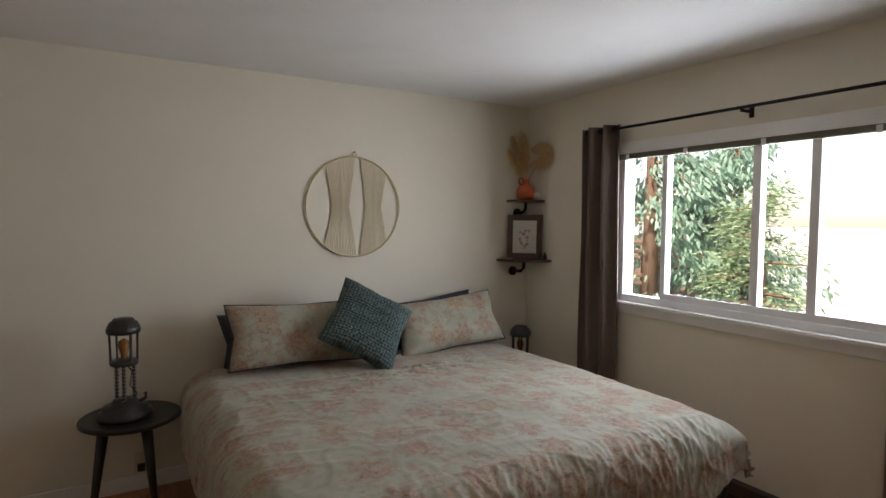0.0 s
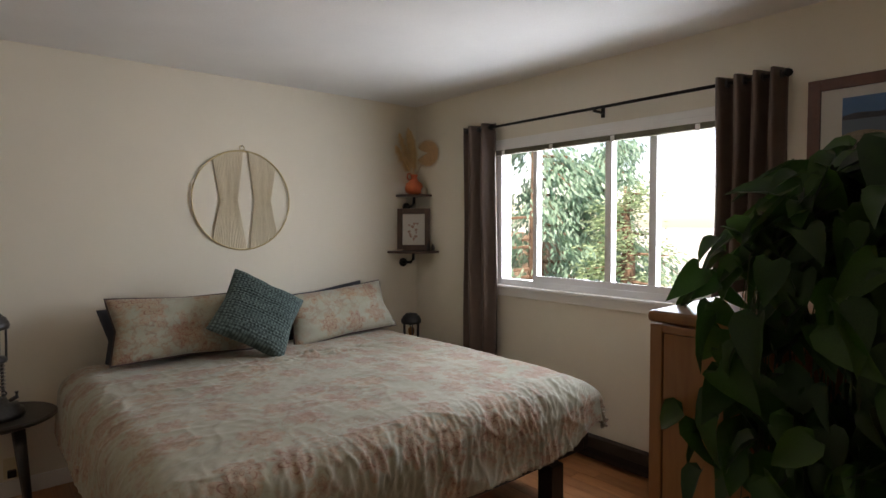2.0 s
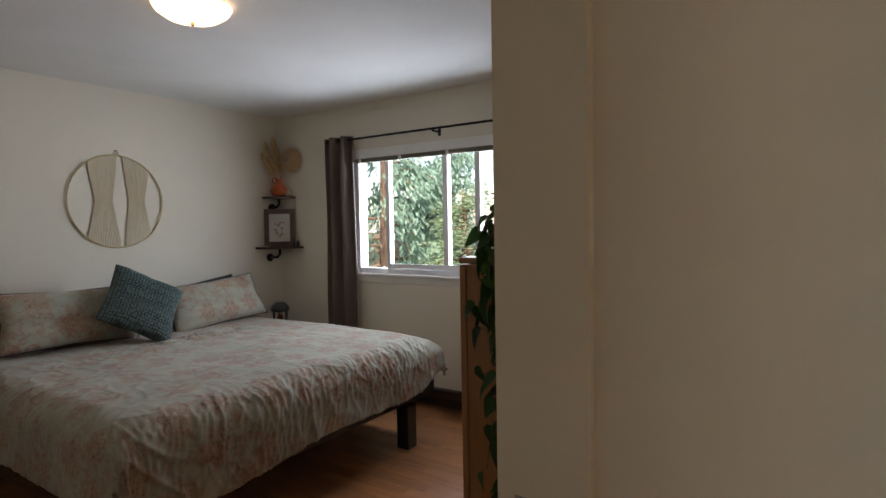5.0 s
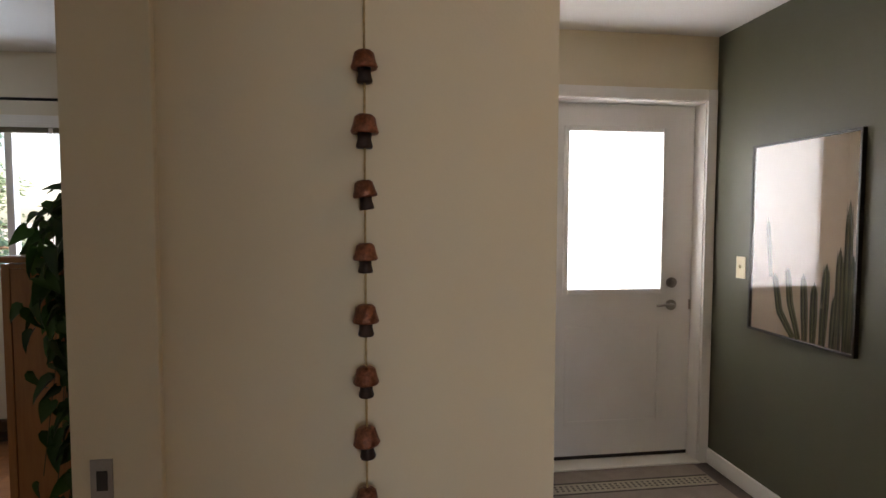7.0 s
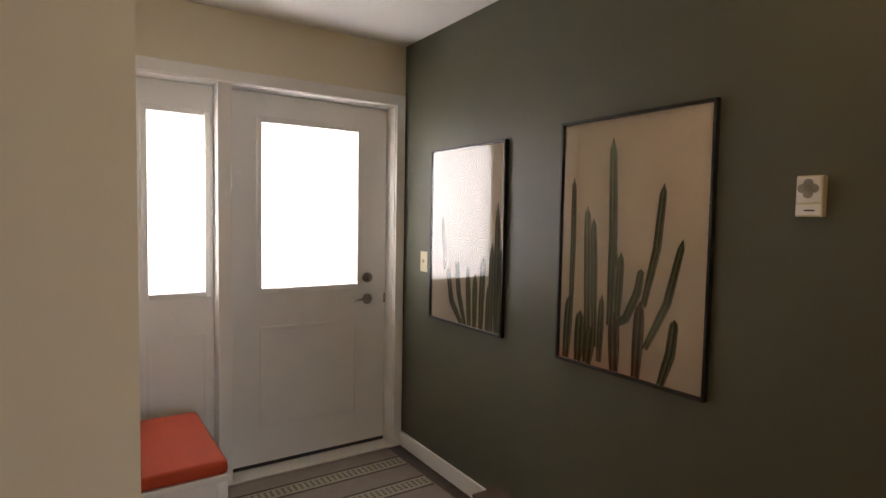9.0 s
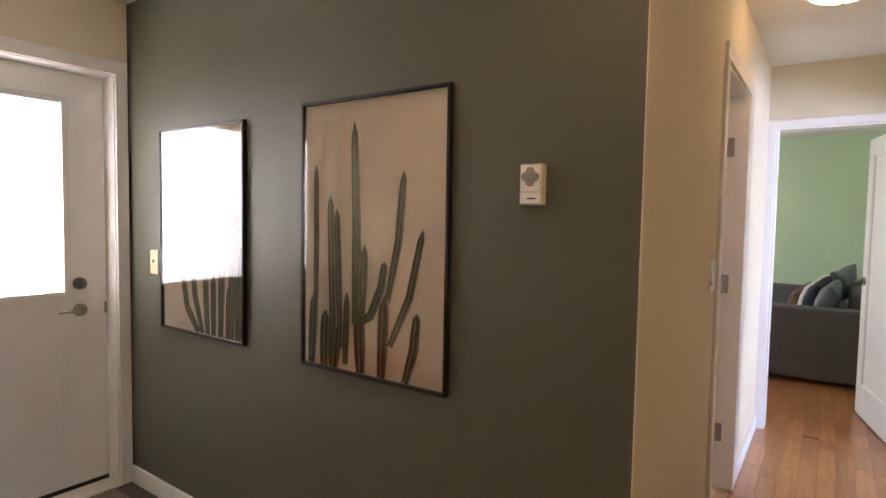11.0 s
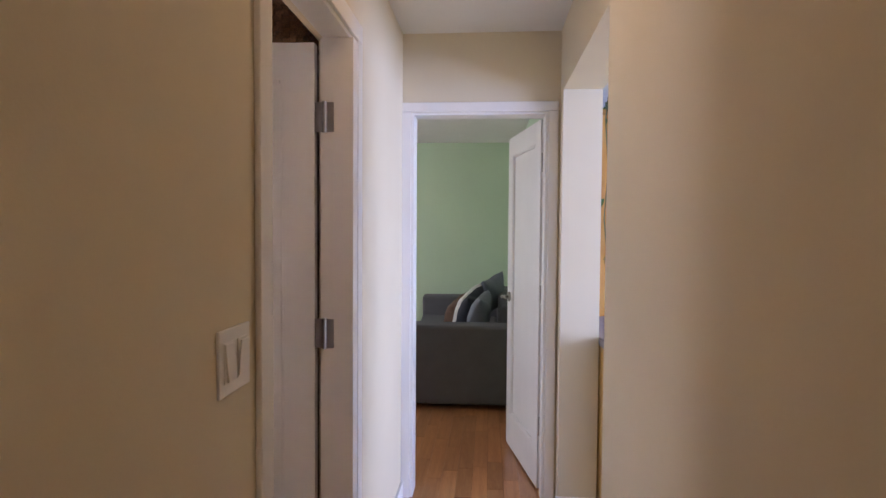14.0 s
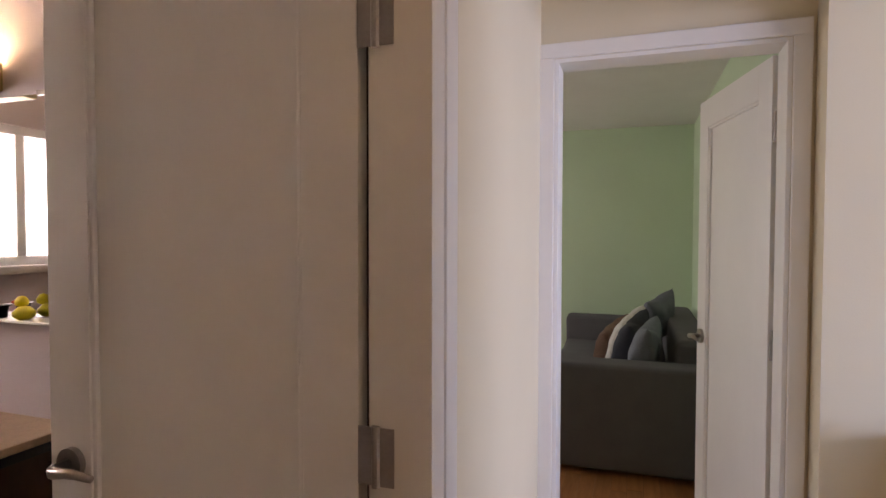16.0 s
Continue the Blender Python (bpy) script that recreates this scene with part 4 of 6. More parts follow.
for k, (dx, dy, r, h) in enumerate(((-0.02, -0.245, 0.014, 0.055), (-0.05, -0.225, 0.016, 0.075), (-0.035, -0.20, 0.013, 0.05))):
    c = thing("incense_bottle", "small dark glass bottle on the corner shelf", "bottle", (WX + dx, HY + dy, 1.24), "bottles on the corner shelf")
    part("bottle", lathe([(r, 0), (r, h * 0.6), (r * 0.5, h * 0.75), (r * 0.5, h)], (WX + dx, HY + dy, 1.24), 14), M_BLACK, c, smooth=True)
dish = thing("small_dish", "shallow pale dish on the corner shelf", "dish", (WX - 0.23, HY - 0.06, 1.24))
part("bowl", lathe([(0.02, 0), (0.04, 0.012), (0.037, 0.012), (0.018, 0.004)], (WX - 0.23, HY - 0.06, 1.24), 20), M_CERAMIC, dish, smooth=True)

# ---- bed ----
X0, X1, Y0, Y1, ZT = 0.315, 2.295, 1.93, 3.90, 0.685
bed = thing("bed", "low black wooden king bed frame", "bed", ((X0 + X1) / 2, (Y0 + Y1) / 2, 0))
part("side_rail", box(X0 - 0.03, X0 + 0.01, Y0 - 0.03, Y1, 0.28, 0.40, 0.006), M_BLACK, bed)
part("side_rail", box(X1 - 0.01, X1 + 0.03, Y0 - 0.03, Y1, 0.28, 0.40, 0.006), M_BLACK, bed)
part("foot_rail", box(X0 + 0.01, X1 - 0.01, Y0 - 0.03, Y0 + 0.01, 0.28, 0.40, 0.006), M_BLACK, bed)
part("slat_deck", box(X0 + 0.01, X1 - 0.01, Y0 + 0.01, Y1, 0.34, 0.375), M_BLACK, bed)
for x in (X0 + 0.02, X1 - 0.31):
    for y in (Y0 - 0.06, Y1 - 0.12):
        part("leg", box(x, x + 0.09, y, y + 0.09, 0, 0.28, 0.006), M_BLACK, bed)
mt = thing("mattress", "thick mattress under the duvet", "mattress", ((X0 + X1) / 2, (Y0 + Y1) / 2, 0.375))
part("body", box(X0 + 0.03, X1 - 0.07, Y0 + 0.03, Y1 - 0.02, 0.375, ZT - 0.02, 0.05, seg=3), M_NAVY, mt)
duvet = thing("duvet", "rumpled faded floral duvet in sage and dusty pink", "duvet", ((X0 + X1) / 2, (Y0 + Y1) / 2, ZT))


def over(s, lo, hi, r=0.15):
    """How a cloth runs over an edge: place along the top, and drop."""
    if lo <= s <= hi:
        return s, 0.0
    d = lo - s if s < lo else s - hi
    q = min(d / r, math.pi / 2)
    out, drop = r * math.sin(q), r * (1 - math.cos(q))
    if d > r * math.pi / 2:
        drop += d - r * math.pi / 2
        out += 0.10 * (d - r * math.pi / 2)
    return (lo - out if s < lo else hi + out), drop


def on_cloth(u, v):
    """Place along the flat duvet: the hem at the foot hangs lower towards one side."""
    a = X0 - 0.36 + (X1 - X0 + 0.36 + 0.30) * u
    foot = 0.40 - 0.11 * u + 0.012 * math.sin(9 * u)
    return a, Y0 - foot + (Y1 - 0.14 - Y0 + foot) * v


def crease(a, b, fa, fb, seed):
    return max(0.0, 1 - abs(noise.noise((a * fa, b * fb, seed))) * 5.0) ** 1.5


def duvet_at(u, v):
    a, b = on_cloth(u, v)
    lo_x, hi_x, lo_y = X0 + 0.05, X1 - 0.11, Y0 + 0.05
    x, dx = over(a, lo_x, hi_x)
    y, dy = over(b, lo_y, 99)
    n1 = noise.noise((a * 1.6, b * 1.4, 0.3))
    n2 = noise.noise((a * 7.0 + n1, b * 4.0, 4.0))
    n3 = noise.noise((a * 26, b * 17 + 2 * n2, 9.0))
    calm = max(0.0, min(1.0, 0.45 + 1.3 * noise.noise((a * 1.5, b * 1.5, 12.0))))
    z = ZT + 0.018 * n1 + 0.005 * n2 + 0.0016 * n3
    z += calm * (0.006 * crease(a + 0.4 * b, b, 2.2, 7.0, 2.0) + 0.004 * crease(a - 0.3 * b, b + 0.4 * a, 8.0, 5.0, 6.0))
    band = max(0.0, 1 - abs(b - 3.20 - 0.04 * math.sin(a * 5)) / 0.13) * max(0.0, 1 - abs(a - 1.45) / 0.75)
    z += band * (0.028 * crease(a + 0.5 * b, b, 5.0, 15.0, 1.0) + 0.018 * crease(a, b, 9.0, 26.0, 17.0))
    z -= 0.015 * max(0.0, 1 - (b - Y0) / 0.5) ** 2
    foot_pucker = crease(a + 0.10 * math.sin(7 * a) + 0.15 * n1, b, 13.0, 5.0, 21.0) + 0.8 * crease(a - 0.3 * b, b, 26.0, 8.0, 22.0)
    side_pucker = crease(a, b, 2.0, 13.0, 25.0) + 0.6 * crease(a, b - 0.2 * a, 3.0, 24.0, 26.0)
    near_foot = max(0.0, min(1.0, (lo_y + 0.12 - b) / 0.2))
    near_right = max(0.0, min(1.0, (a - hi_x + 0.10) / 0.2))
    near_left = max(0.0, min(1.0, (lo_x + 0.05 - a) / 0.2))
    foot_pucker *= 1 - 0.85 * near_right
    side_pucker *= 1 - 0.85 * near_foot
    y -= near_foot * (0.012 * foot_pucker + 0.010 * n2 + 0.010 * math.sin(a * 8 + 4 * n1))
    x += near_right * (0.013 * side_pucker + 0.008 * n2) - near_left * (0.007 * side_pucker + 0.015 * noise.noise((a, b * 3.5, 31.0)))
    z += 0.005 * near_foot * foot_pucker * max(0.0, 1 - dy / 0.1)
    drop = (max(dx, dy) + 0.12 * min(dx, dy)) * (1 - 0.30 * near_foot * near_right)
    return (x, y, max(z - drop, 0.24))


DU, DV = 300, 260
d = part("cover", sheet(DU, DV, duvet_at), M_DUVET, duvet, smooth=True)
lay_cloth(d, [on_cloth(i / DU, k / DV) for i in range(DU + 1) for k in range(DV + 1)])
d.modifiers.new("thick", "SOLIDIFY").thickness = 0.02


def cushion(name, w, h, t, m, material, label, group="", knit=0.0, piping=None, res=44, pinch=0.10):
    """A stuffed pillow: w wide, h high, t thick, standing in the pose m."""
    e = thing(name, label, "pillow", m.translation, group)
    bm = bmesh.new()

    def surface(s):
        def fn(u, v):
            p, q = 2 * u - 1, 2 * v - 1
            full = (max(0.0, 1 - abs(p) ** 2.6) * max(0.0, 1 - abs(q) ** 2.6)) ** 0.45
            pull = 1 - pinch * (1 - abs(q)) * abs(p) ** 3
            pull2 = 1 - pinch * (1 - abs(p)) * abs(q) ** 3
            n = noise.noise((p * 2.2 + w * 9, q * 2.2, s * 3.1)) * 0.02 * full
            k = knit * (abs(math.sin(p * w * 62 + (math.pi / 2 if int((q + 1) * h * 31) % 2 else 0))) * abs(math.sin(q * h * 98))) * full
            return (p * w / 2 * pull, s * (t / 2 * full + n + k), q * h / 2 * pull2)
        return fn
    sheet(res, res, surface(1), bm)
    sheet(res, res, surface(-1), bm)
    bmesh.ops.remove_doubles(bm, verts=bm.verts[:], dist=0.0008)
    bmesh.ops.recalc_face_normals(bm, faces=bm.faces[:])
    cover = part("cushion_cover", bm, material, e, smooth=True)
    cover.matrix_basis = m
    if material is M_DUVET:
        lay_cloth(cover, [(v.co.x + 3.0 * w, v.co.z + 5.0 * m.translation.x) for v in cover.data.vertices])
    if piping:
        rim = []
        for k in range(4 * 12 + 1):
            q, f = divmod(k % 48, 12)
            f = f / 6 - 1
            p = [(f, -1), (1, f), (-f, 1), (-1, -f)][q]
            pull = 1 - 0.10 * (1 - abs(p[1])) * abs(p[0]) ** 3
            pull2 = 1 - 0.10 * (1 - abs(p[0])) * abs(p[1]) ** 3
            rim.append(m @ Vector((p[0] * w / 2 * pull, 0, p[1] * h / 2 * pull2)))
        part("piping", tube(rim, 0.006, 6, cap=False), piping, e)
    return e


def leaning(x, y, z, back=-20, turn=0, spin=0):
    return Matrix.Translation((x, y, z)) @ Matrix.Rotation(radians(turn), 4, "Z") @ Matrix.Rotation(radians(back), 4, "X") @ Matrix.Rotation(radians(spin), 4, "Y")


cushion("pillow", 0.80, 0.37, 0.17, leaning(0.83, 3.64, 0.875, -22, 3, 2), M_DUVET, "long floral pillow in sage and pink sham", "pillows on the bed", 0, M_PIPING)
cushion("pillow", 0.80, 0.37, 0.17, leaning(1.86, 3.64, 0.845, -30, -3, -5), M_DUVET, "long floral pillow in pale sage sham", "pillows on the bed", 0, M_PIPING)
cushion("pillow", 0.84, 0.36, 0.15, leaning(0.84, 3.79, 0.825, -14, 0, -2), M_NAVY, "dark slate pillow behind the floral one", "pillows on the bed")
cushion("pillow", 0.80, 0.36, 0.15, leaning(1.78, 3.80, 0.825, -14, 0, -5), M_NAVY, "dark slate pillow behind the floral one", "pillows on the bed")
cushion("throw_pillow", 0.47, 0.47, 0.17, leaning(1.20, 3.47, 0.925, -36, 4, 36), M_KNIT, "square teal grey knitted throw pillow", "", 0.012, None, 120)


# ---- bedside tables and lamps ----
def bedside_table():
    e = thing("bedside_table", "round black wooden three-legged bedside table", "side table", (0, 0, 0), "bedside tables")
    part("tabletop", lathe([(0.225, 0.495), (0.238, 0.502), (0.238, 0.516), (0.23, 0.522), (0.0, 0.522)], (0, 0, 0), 40), M_BLACK, e, "worn black round top")
    for a in (200, 300, 60):
        c, s = math.cos(radians(a)), math.sin(radians(a))
        part("leg", tube([(c * 0.13, s * 0.13, 0.495), (c * 0.20, s * 0.20, 0.0)], [0.028, 0.013], 12), M_BLACK, e, smooth=True)
    part("apron", lathe([(0.15, 0.47), (0.17, 0.478), (0.17, 0.495)], (0, 0, 0), 30), M_BLACK, e)
    return e


def lantern():
    e = thing("table_lamp", "tall industrial steel lantern lamp with amber bulb", "lamp", (0, 0, 0), "bedside lamps")
    part("base_plate", lathe([(0.115, 0), (0.12, 0.012), (0.115, 0.03), (0.10, 0.036), (0.095, 0.055), (0.06, 0.062), (0.05, 0.085), (0.0, 0.09)], (0, 0, 0), 32), M_GUNMETAL, e, smooth=True)
    for k in range(3):
        a = 2.094 * k + 0.4
        x, y = 0.042 * math.cos(a), 0.042 * math.sin(a)
        part("spring_post", tube([(x, y, 0.07), (x, y, 0.25)], 0.006, 8), M_GUNMETAL, e)
        coil = [(x + 0.011 * math.cos(q * 0.9), y + 0.011 * math.sin(q * 0.9), 0.075 + 0.17 * q / 70) for q in range(71)]
        part("coil", tube(coil, 0.0025, 5), M_STEEL, e)
    part("lower_ring", lathe([(0.03, 0.245), (0.058, 0.25), (0.062, 0.262), (0.058, 0.272), (0.03, 0.276)], (0, 0, 0), 28), M_GUNMETAL, e, smooth=True)
    for k in range(6):
        a = 1.047 * k
        part("cage_bar", tube([(0.055 * math.cos(a), 0.055 * math.sin(a), 0.265), (0.058 * math.cos(a), 0.058 * math.sin(a), 0.40)], 0.005, 8), M_GUNMETAL, e)
    part("bulb", lathe([(0.012, 0.278), (0.014, 0.30), (0.024, 0.335), (0.022, 0.36), (0.0, 0.375)], (0, 0, 0), 16), M_AMBER, e, "small amber bulb", smooth=True)
    part("cap", lathe([(0.05, 0.395), (0.07, 0.40), (0.074, 0.418), (0.068, 0.43), (0.06, 0.45), (0.035, 0.468), (0.0, 0.474)], (0, 0, 0), 32), M_GUNMETAL, e, "ribbed round steel cap", smooth=True)
    for k in range(24):
        a = 6.283 * k / 24
        part("rib", tube([(0.069 * math.cos(a), 0.069 * math.sin(a), 0.428), (0.037 * math.cos(a), 0.037 * math.sin(a), 0.469)], 0.0025, 5), M_GUNMETAL, e)
    part("cord", tube([(0.03, 0.02, 0.07), (0.05, -0.03, 0.11), (0.02, -0.045, 0.16), (0.03, -0.02, 0.22), (0.01, 0.0, 0.25)], 0.003, 6), M_BLACK, e)
    part("tap", tube([(0.06, -0.03, 0.075), (0.085, -0.04, 0.09), (0.085, -0.04, 0.115)], 0.009, 8), M_GUNMETAL, e)
    return e


bt = bedside_table()
bt.location = (-0.03, 3.70, 0)
copy_thing(bt, pose(2.56, 3.70, 0, 0, 0, 40) @ Matrix.Diagonal((0.8, 0.8, 0.46, 1)))
la = lantern()
la.location, la.scale = (-0.055, 3.68, 0.522), (1.09, 1.09, 1.09)
copy_thing(la, pose(2.54, 3.71, 0.2402, 0, 0, 60))

out = thing("wall_outlet", "white electrical outlet plate low on the wall", "outlet", (0.02, HY - 0.004, 0.16))
part("plate", box(-0.015, 0.055, HY - 0.006, HY, 0.10, 0.215, 0.002), M_IVORY, out)
part("plug", box(0.0, 0.04, HY - 0.03, HY - 0.006, 0.11, 0.15, 0.004), M_BLACK, out)

# ---- dresser and hanging plant ----
CX0, CX1, CY0, CY1, CZ = 0.755, 1.24, TY + 0.02, 0.695, 1.312
dr = thing("dresser", "tall honey oak cabinet with framed side panel", "cabinet", ((CX0 + CX1) / 2, (CY0 + CY1) / 2, 0))
part("body", box(CX0 + 0.012, CX1 - 0.01, CY0, CY1 - 0.008, 0.06, CZ - 0.022, 0.003), M_DRESSER, dr)
part("top", box(CX0 - 0.001, CX1 + 0.002, CY0, CY1 + 0.002, CZ - 0.020, CZ, 0.009, seg=3), M_DRESSER, dr)
part("plinth", box(CX0 + 0.03, CX1 - 0.02, CY0, CY1 - 0.03, 0, 0.06), M_DRESSER, dr)
for a, b in ((CY1 - 0.026, CY1 - 0.004), (CY0, CY0 + 0.022)):
    part("stile", box(CX0, CX0 + 0.0115, a, b, 0.06, CZ - 0.0225, 0.002), M_DRESSER, dr)
part("rail", box(CX0, CX0 + 0.0115, CY0 + 0.022, CY1 - 0.026, CZ - 0.036, CZ - 0.0225, 0.002), M_DRESSER, dr)
part("side_panel", box(CX0 + 0.003, CX0 + 0.0115, CY0 + 0.0225, CY1 - 0.0275, 0.07, CZ - 0.0375, 0.002), M_DRESSER, dr)
for k in range(4):
    z0 = 0.08 + k * 0.29
    dw = part("drawer", box(CX0 + 0.03, CX1 - 0.03, CY1 - 0.008, CY1 + 0.004, z0, z0 + 0.27, 0.004), M_DRESSER, dr)
    part("knob", lathe([(0.012, 0), (0.014, 0.01), (0.0, 0.016)], ((CX0 + CX1) / 2, CY1 + 0.012, z0 + 0.135), 12), M_IRON, dw)

plant = thing("hanging_plant", "bushy dark green pothos trailing down the dresser", "plant", (0.90, 0.38, CZ))
part("pot", lathe([(0.07, 0), (0.095, 0.02), (0.11, 0.12), (0.115, 0.13), (0.10, 0.13), (0.095, 0.11)], (0.90, 0.38, CZ), 28), M_POT, plant, "dark round pot", smooth=True)
part("soil", lathe([(0.0, 0.105), (0.096, 0.11)], (0.90, 0.38, CZ), 20), M_SUB, plant)


def leaf_mesh():
    bm = bmesh.new()
    half = [(0.0, 0.0), (0.22, -0.10), (0.42, 0.02), (0.47, 0.25), (0.38, 0.52), (0.20, 0.80), (0.0, 1.05)]
    mid = [bm.verts.new((0, max(0, y) if i else 0.02, -0.30 * max(0, y) ** 2)) for i, (x, y) in enumerate(half)]
    for s in (1, -1):
        rim = [mid[0]] + [bm.verts.new((s * x, y, 0.24 * x * 2 - 0.30 * max(0, y) ** 2 + 0.02 * math.sin(y * 9))) for x, y in half[1:-1]] + [mid[-1]]
        for k in range(len(half) - 1):
            vs = [mid[k], rim[k], rim[k + 1], mid[k + 1]]
            uq = list(dict.fromkeys(vs))
            if len(uq) > 2:
                bm.faces.new(uq if s > 0 else uq[::-1])
    me = bpy.data.meshes.new("leaf")
    bm.to_mesh(me)
    bm.free()
    me.materials.append(M_LEAF)
    me.polygons.foreach_set("use_smooth", [True] * len(me.polygons))
    return me


LEAF = leaf_mesh()


def leaf_on(parent, origin, p, down, outward, size, rng):
    """One leaf at p whose tip points along down and whose face looks outward."""
    y = Vector(down).normalized()
    z = Vector(outward)
    z = (z - y * z.dot(y)).normalized()
    x = y.cross(z)
    m = Matrix((x, y, z)).transposed().to_4x4()
    ob = new("leaf", LEAF)
    ob.parent = parent
    ob.matrix_basis = Matrix.Translation(Vector(p) - origin) @ m @ Matrix.Diagonal((size * rng.uniform(0.55, 0.85), size, size, 1))


rng = random.Random(21)
O = Vector(plant.location)
leaf_rows = []


def leaf_row(p, down, outward, size):
    leaf_rows.append((p, down, outward, size))


for k in range(84):
    y_end = 0.15 + 0.37 * rng.random()
    over_x = CX0 - 0.02 - 0.06 * rng.random()
    z_end = rng.choice((0.30, 0.42, 0.55, 0.68, 0.8, 0.95, 1.1, 1.15))
    pts = [Vector((0.90 + rng.gauss(0, 0.04), 0.36 + rng.gauss(0, 0.05), CZ + 0.12)),
           Vector((0.83, (0.36 + y_end) / 2, CZ + 0.10 + 0.13 * rng.random())),
           Vector((over_x, y_end, CZ + 0.02 + 0.10 * rng.random())),
           Vector((over_x - 0.02, y_end + rng.gauss(0, 0.03), (CZ + z_end) / 2)),
           Vector((over_x + 0.01, y_end + rng.gauss(0, 0.05), z_end))]
    part("stem", tube(pts, 0.0013, 5), M_STEM, plant)
    for n in range(12):
        f = 0.10 + 0.90 * n / 11
        q = f * 4
        i = min(int(q), 3)
        p = pts[i].lerp(pts[i + 1], q - i) + Vector((-abs(rng.gauss(0, 0.03)), rng.gauss(0, 0.035), rng.gauss(0, 0.02)))
        size = rng.uniform(0.045, 0.082)
        if i >= 2:
            leaf_row(p, (-0.30 + rng.gauss(0, 0.4), rng.gauss(0, 0.7), -1), (-1 + rng.gauss(0, 0.6), rng.gauss(0.3, 0.9), 0.6), size)
        else:
            leaf_row(p + Vector((0, 0, 0.03)), (-0.55 + rng.gauss(0, 0.5), rng.gauss(0.15, 0.7), -0.45 + rng.gauss(0, 0.4)), (-0.45, rng.gauss(0.1, 0.4), 1), size * 1.1)
for k in range(34):
    a = rng.uniform(1.2, 5.2)
    h = rng.uniform(0.05, 0.26)
    p = Vector((0.88 + 0.14 * math.cos(a), 0.34 + 0.16 * math.sin(a), CZ + h))
    leaf_row(p, (math.cos(a), math.sin(a), -0.5 + rng.gauss(0, 0.3)), (math.cos(a) * 0.5, math.sin(a) * 0.5, 1), rng.uniform(0.06, 0.10))
for n in range(3):
    leaf_row(Vector((0.82 + 0.02 * n, 0.56 + 0.03 * n, CZ + 0.06 - 0.012 * n)), (-0.2 + 0.2 * n, 1, -0.25), (-0.3, 0.1, 1), 0.105)
leaf_rows.sort(key=lambda row: row[0].x)
for row in leaf_rows[:300]:
    leaf_on(plant, O, *row, rng)
inner = bmesh.new()
for p, down, outward, size in leaf_rows[300:]:
    y = Vector(down).normalized()
    z = Vector(outward)
    z = (z - y * z.dot(y)).normalized()
    tmp = bmesh.new()
    tmp.from_mesh(LEAF)
    tmp.transform(Matrix.Translation(p) @ Matrix((y.cross(z), y, z)).transposed().to_4x4() @ Matrix.Diagonal((size * 0.7, size, size, 1)))
    merged(inner, tmp)
tagged(part("leaves", inner, M_LEAF, plant, smooth=True), kind="stuff")


# ---- ceiling lamps ----
def dome(name, x, y, r, material, label, deep=0.098):
    e = thing(name, label, "ceiling light", (x, y, CEIL), "ceiling lights")
    part("base", lathe([(r * 0.9, -0.018), (r * 0.9, 0.0)], (x, y, CEIL), 36), M_BRASSY, e)
    part("shade", lathe([(0.0, -deep), (r * 0.35, -deep * 0.96), (r * 0.7, -deep * 0.77), (r * 0.93, -deep * 0.46), (r, -0.018)], (x, y, CEIL), 40), material, e, "lit opal glass dome", smooth=True)
    part("knob", lathe([(0.0, -deep - 0.02), (0.010, -deep - 0.014), (0.008, -deep - 0.002), (0.004, -deep + 0.004)], (x, y, CEIL), 12), M_BRASSY, e)


dome("ceiling_light", 0.76, 2.10, 0.17, M_LAMPGLASS, "lit flush dome ceiling light in the bedroom", 0.088)
dome("ceiling_light", -1.02, -3.80, 0.16, M_HALLGLASS, "lit flush dome ceiling light in the hall", 0.105)
dome("ceiling_light", -0.70, -1.66, 0.15, M_ENTRYGLASS, "lit flush dome ceiling light by the entry")
# ---- front door, sidelight ----
fd = thing("door_1", "white half-glazed front door, closed, with frosted pane", "door", (2.06, -1.80, 0.03), "", "structure")
FD0, FD1, FZ0, FZ1 = -2.272, -1.335, 0.035, 2.072
GA, GB, GZ0, GZ1 = -2.078, -1.508, 1.012, 1.918
SLX = 2.03


def glazed_slab(parent, a0, a1, g0, g1):
    """Slab with a glazed upper part: stiles, rails, a lower panel and beads round the glass."""
    for y0, y1, z0, z1 in ((a0, g0, FZ0, FZ1), (g1, a1, FZ0, FZ1), (g0, g1, GZ1, FZ1), (g0, g1, FZ0, GZ0)):
        part("slab", boxes((SLX, SLX + 0.044, y0, y1, z0, z1)), M_DOOR, parent)
    ring_frame("x", g0 - 0.028, g1 + 0.028, GZ0 - 0.028, GZ1 + 0.028, SLX - 0.012, SLX, 0.03, parent, M_DOOR, "glazing_bead", 0.005)
    pane = part("pane", boxes((SLX + 0.018, SLX + 0.024, g0 - 0.001, g1 + 0.001, GZ0 - 0.001, GZ1 + 0.001)), M_FROST, parent, "frosted glass pane")
    for z0, z1 in ((0.22, 0.80),):
        ring_frame("x", g0 - 0.01, g1 + 0.01, z0, z1, SLX - 0.006, SLX, 0.022, parent, M_DOOR, "panel_moulding", 0.003)


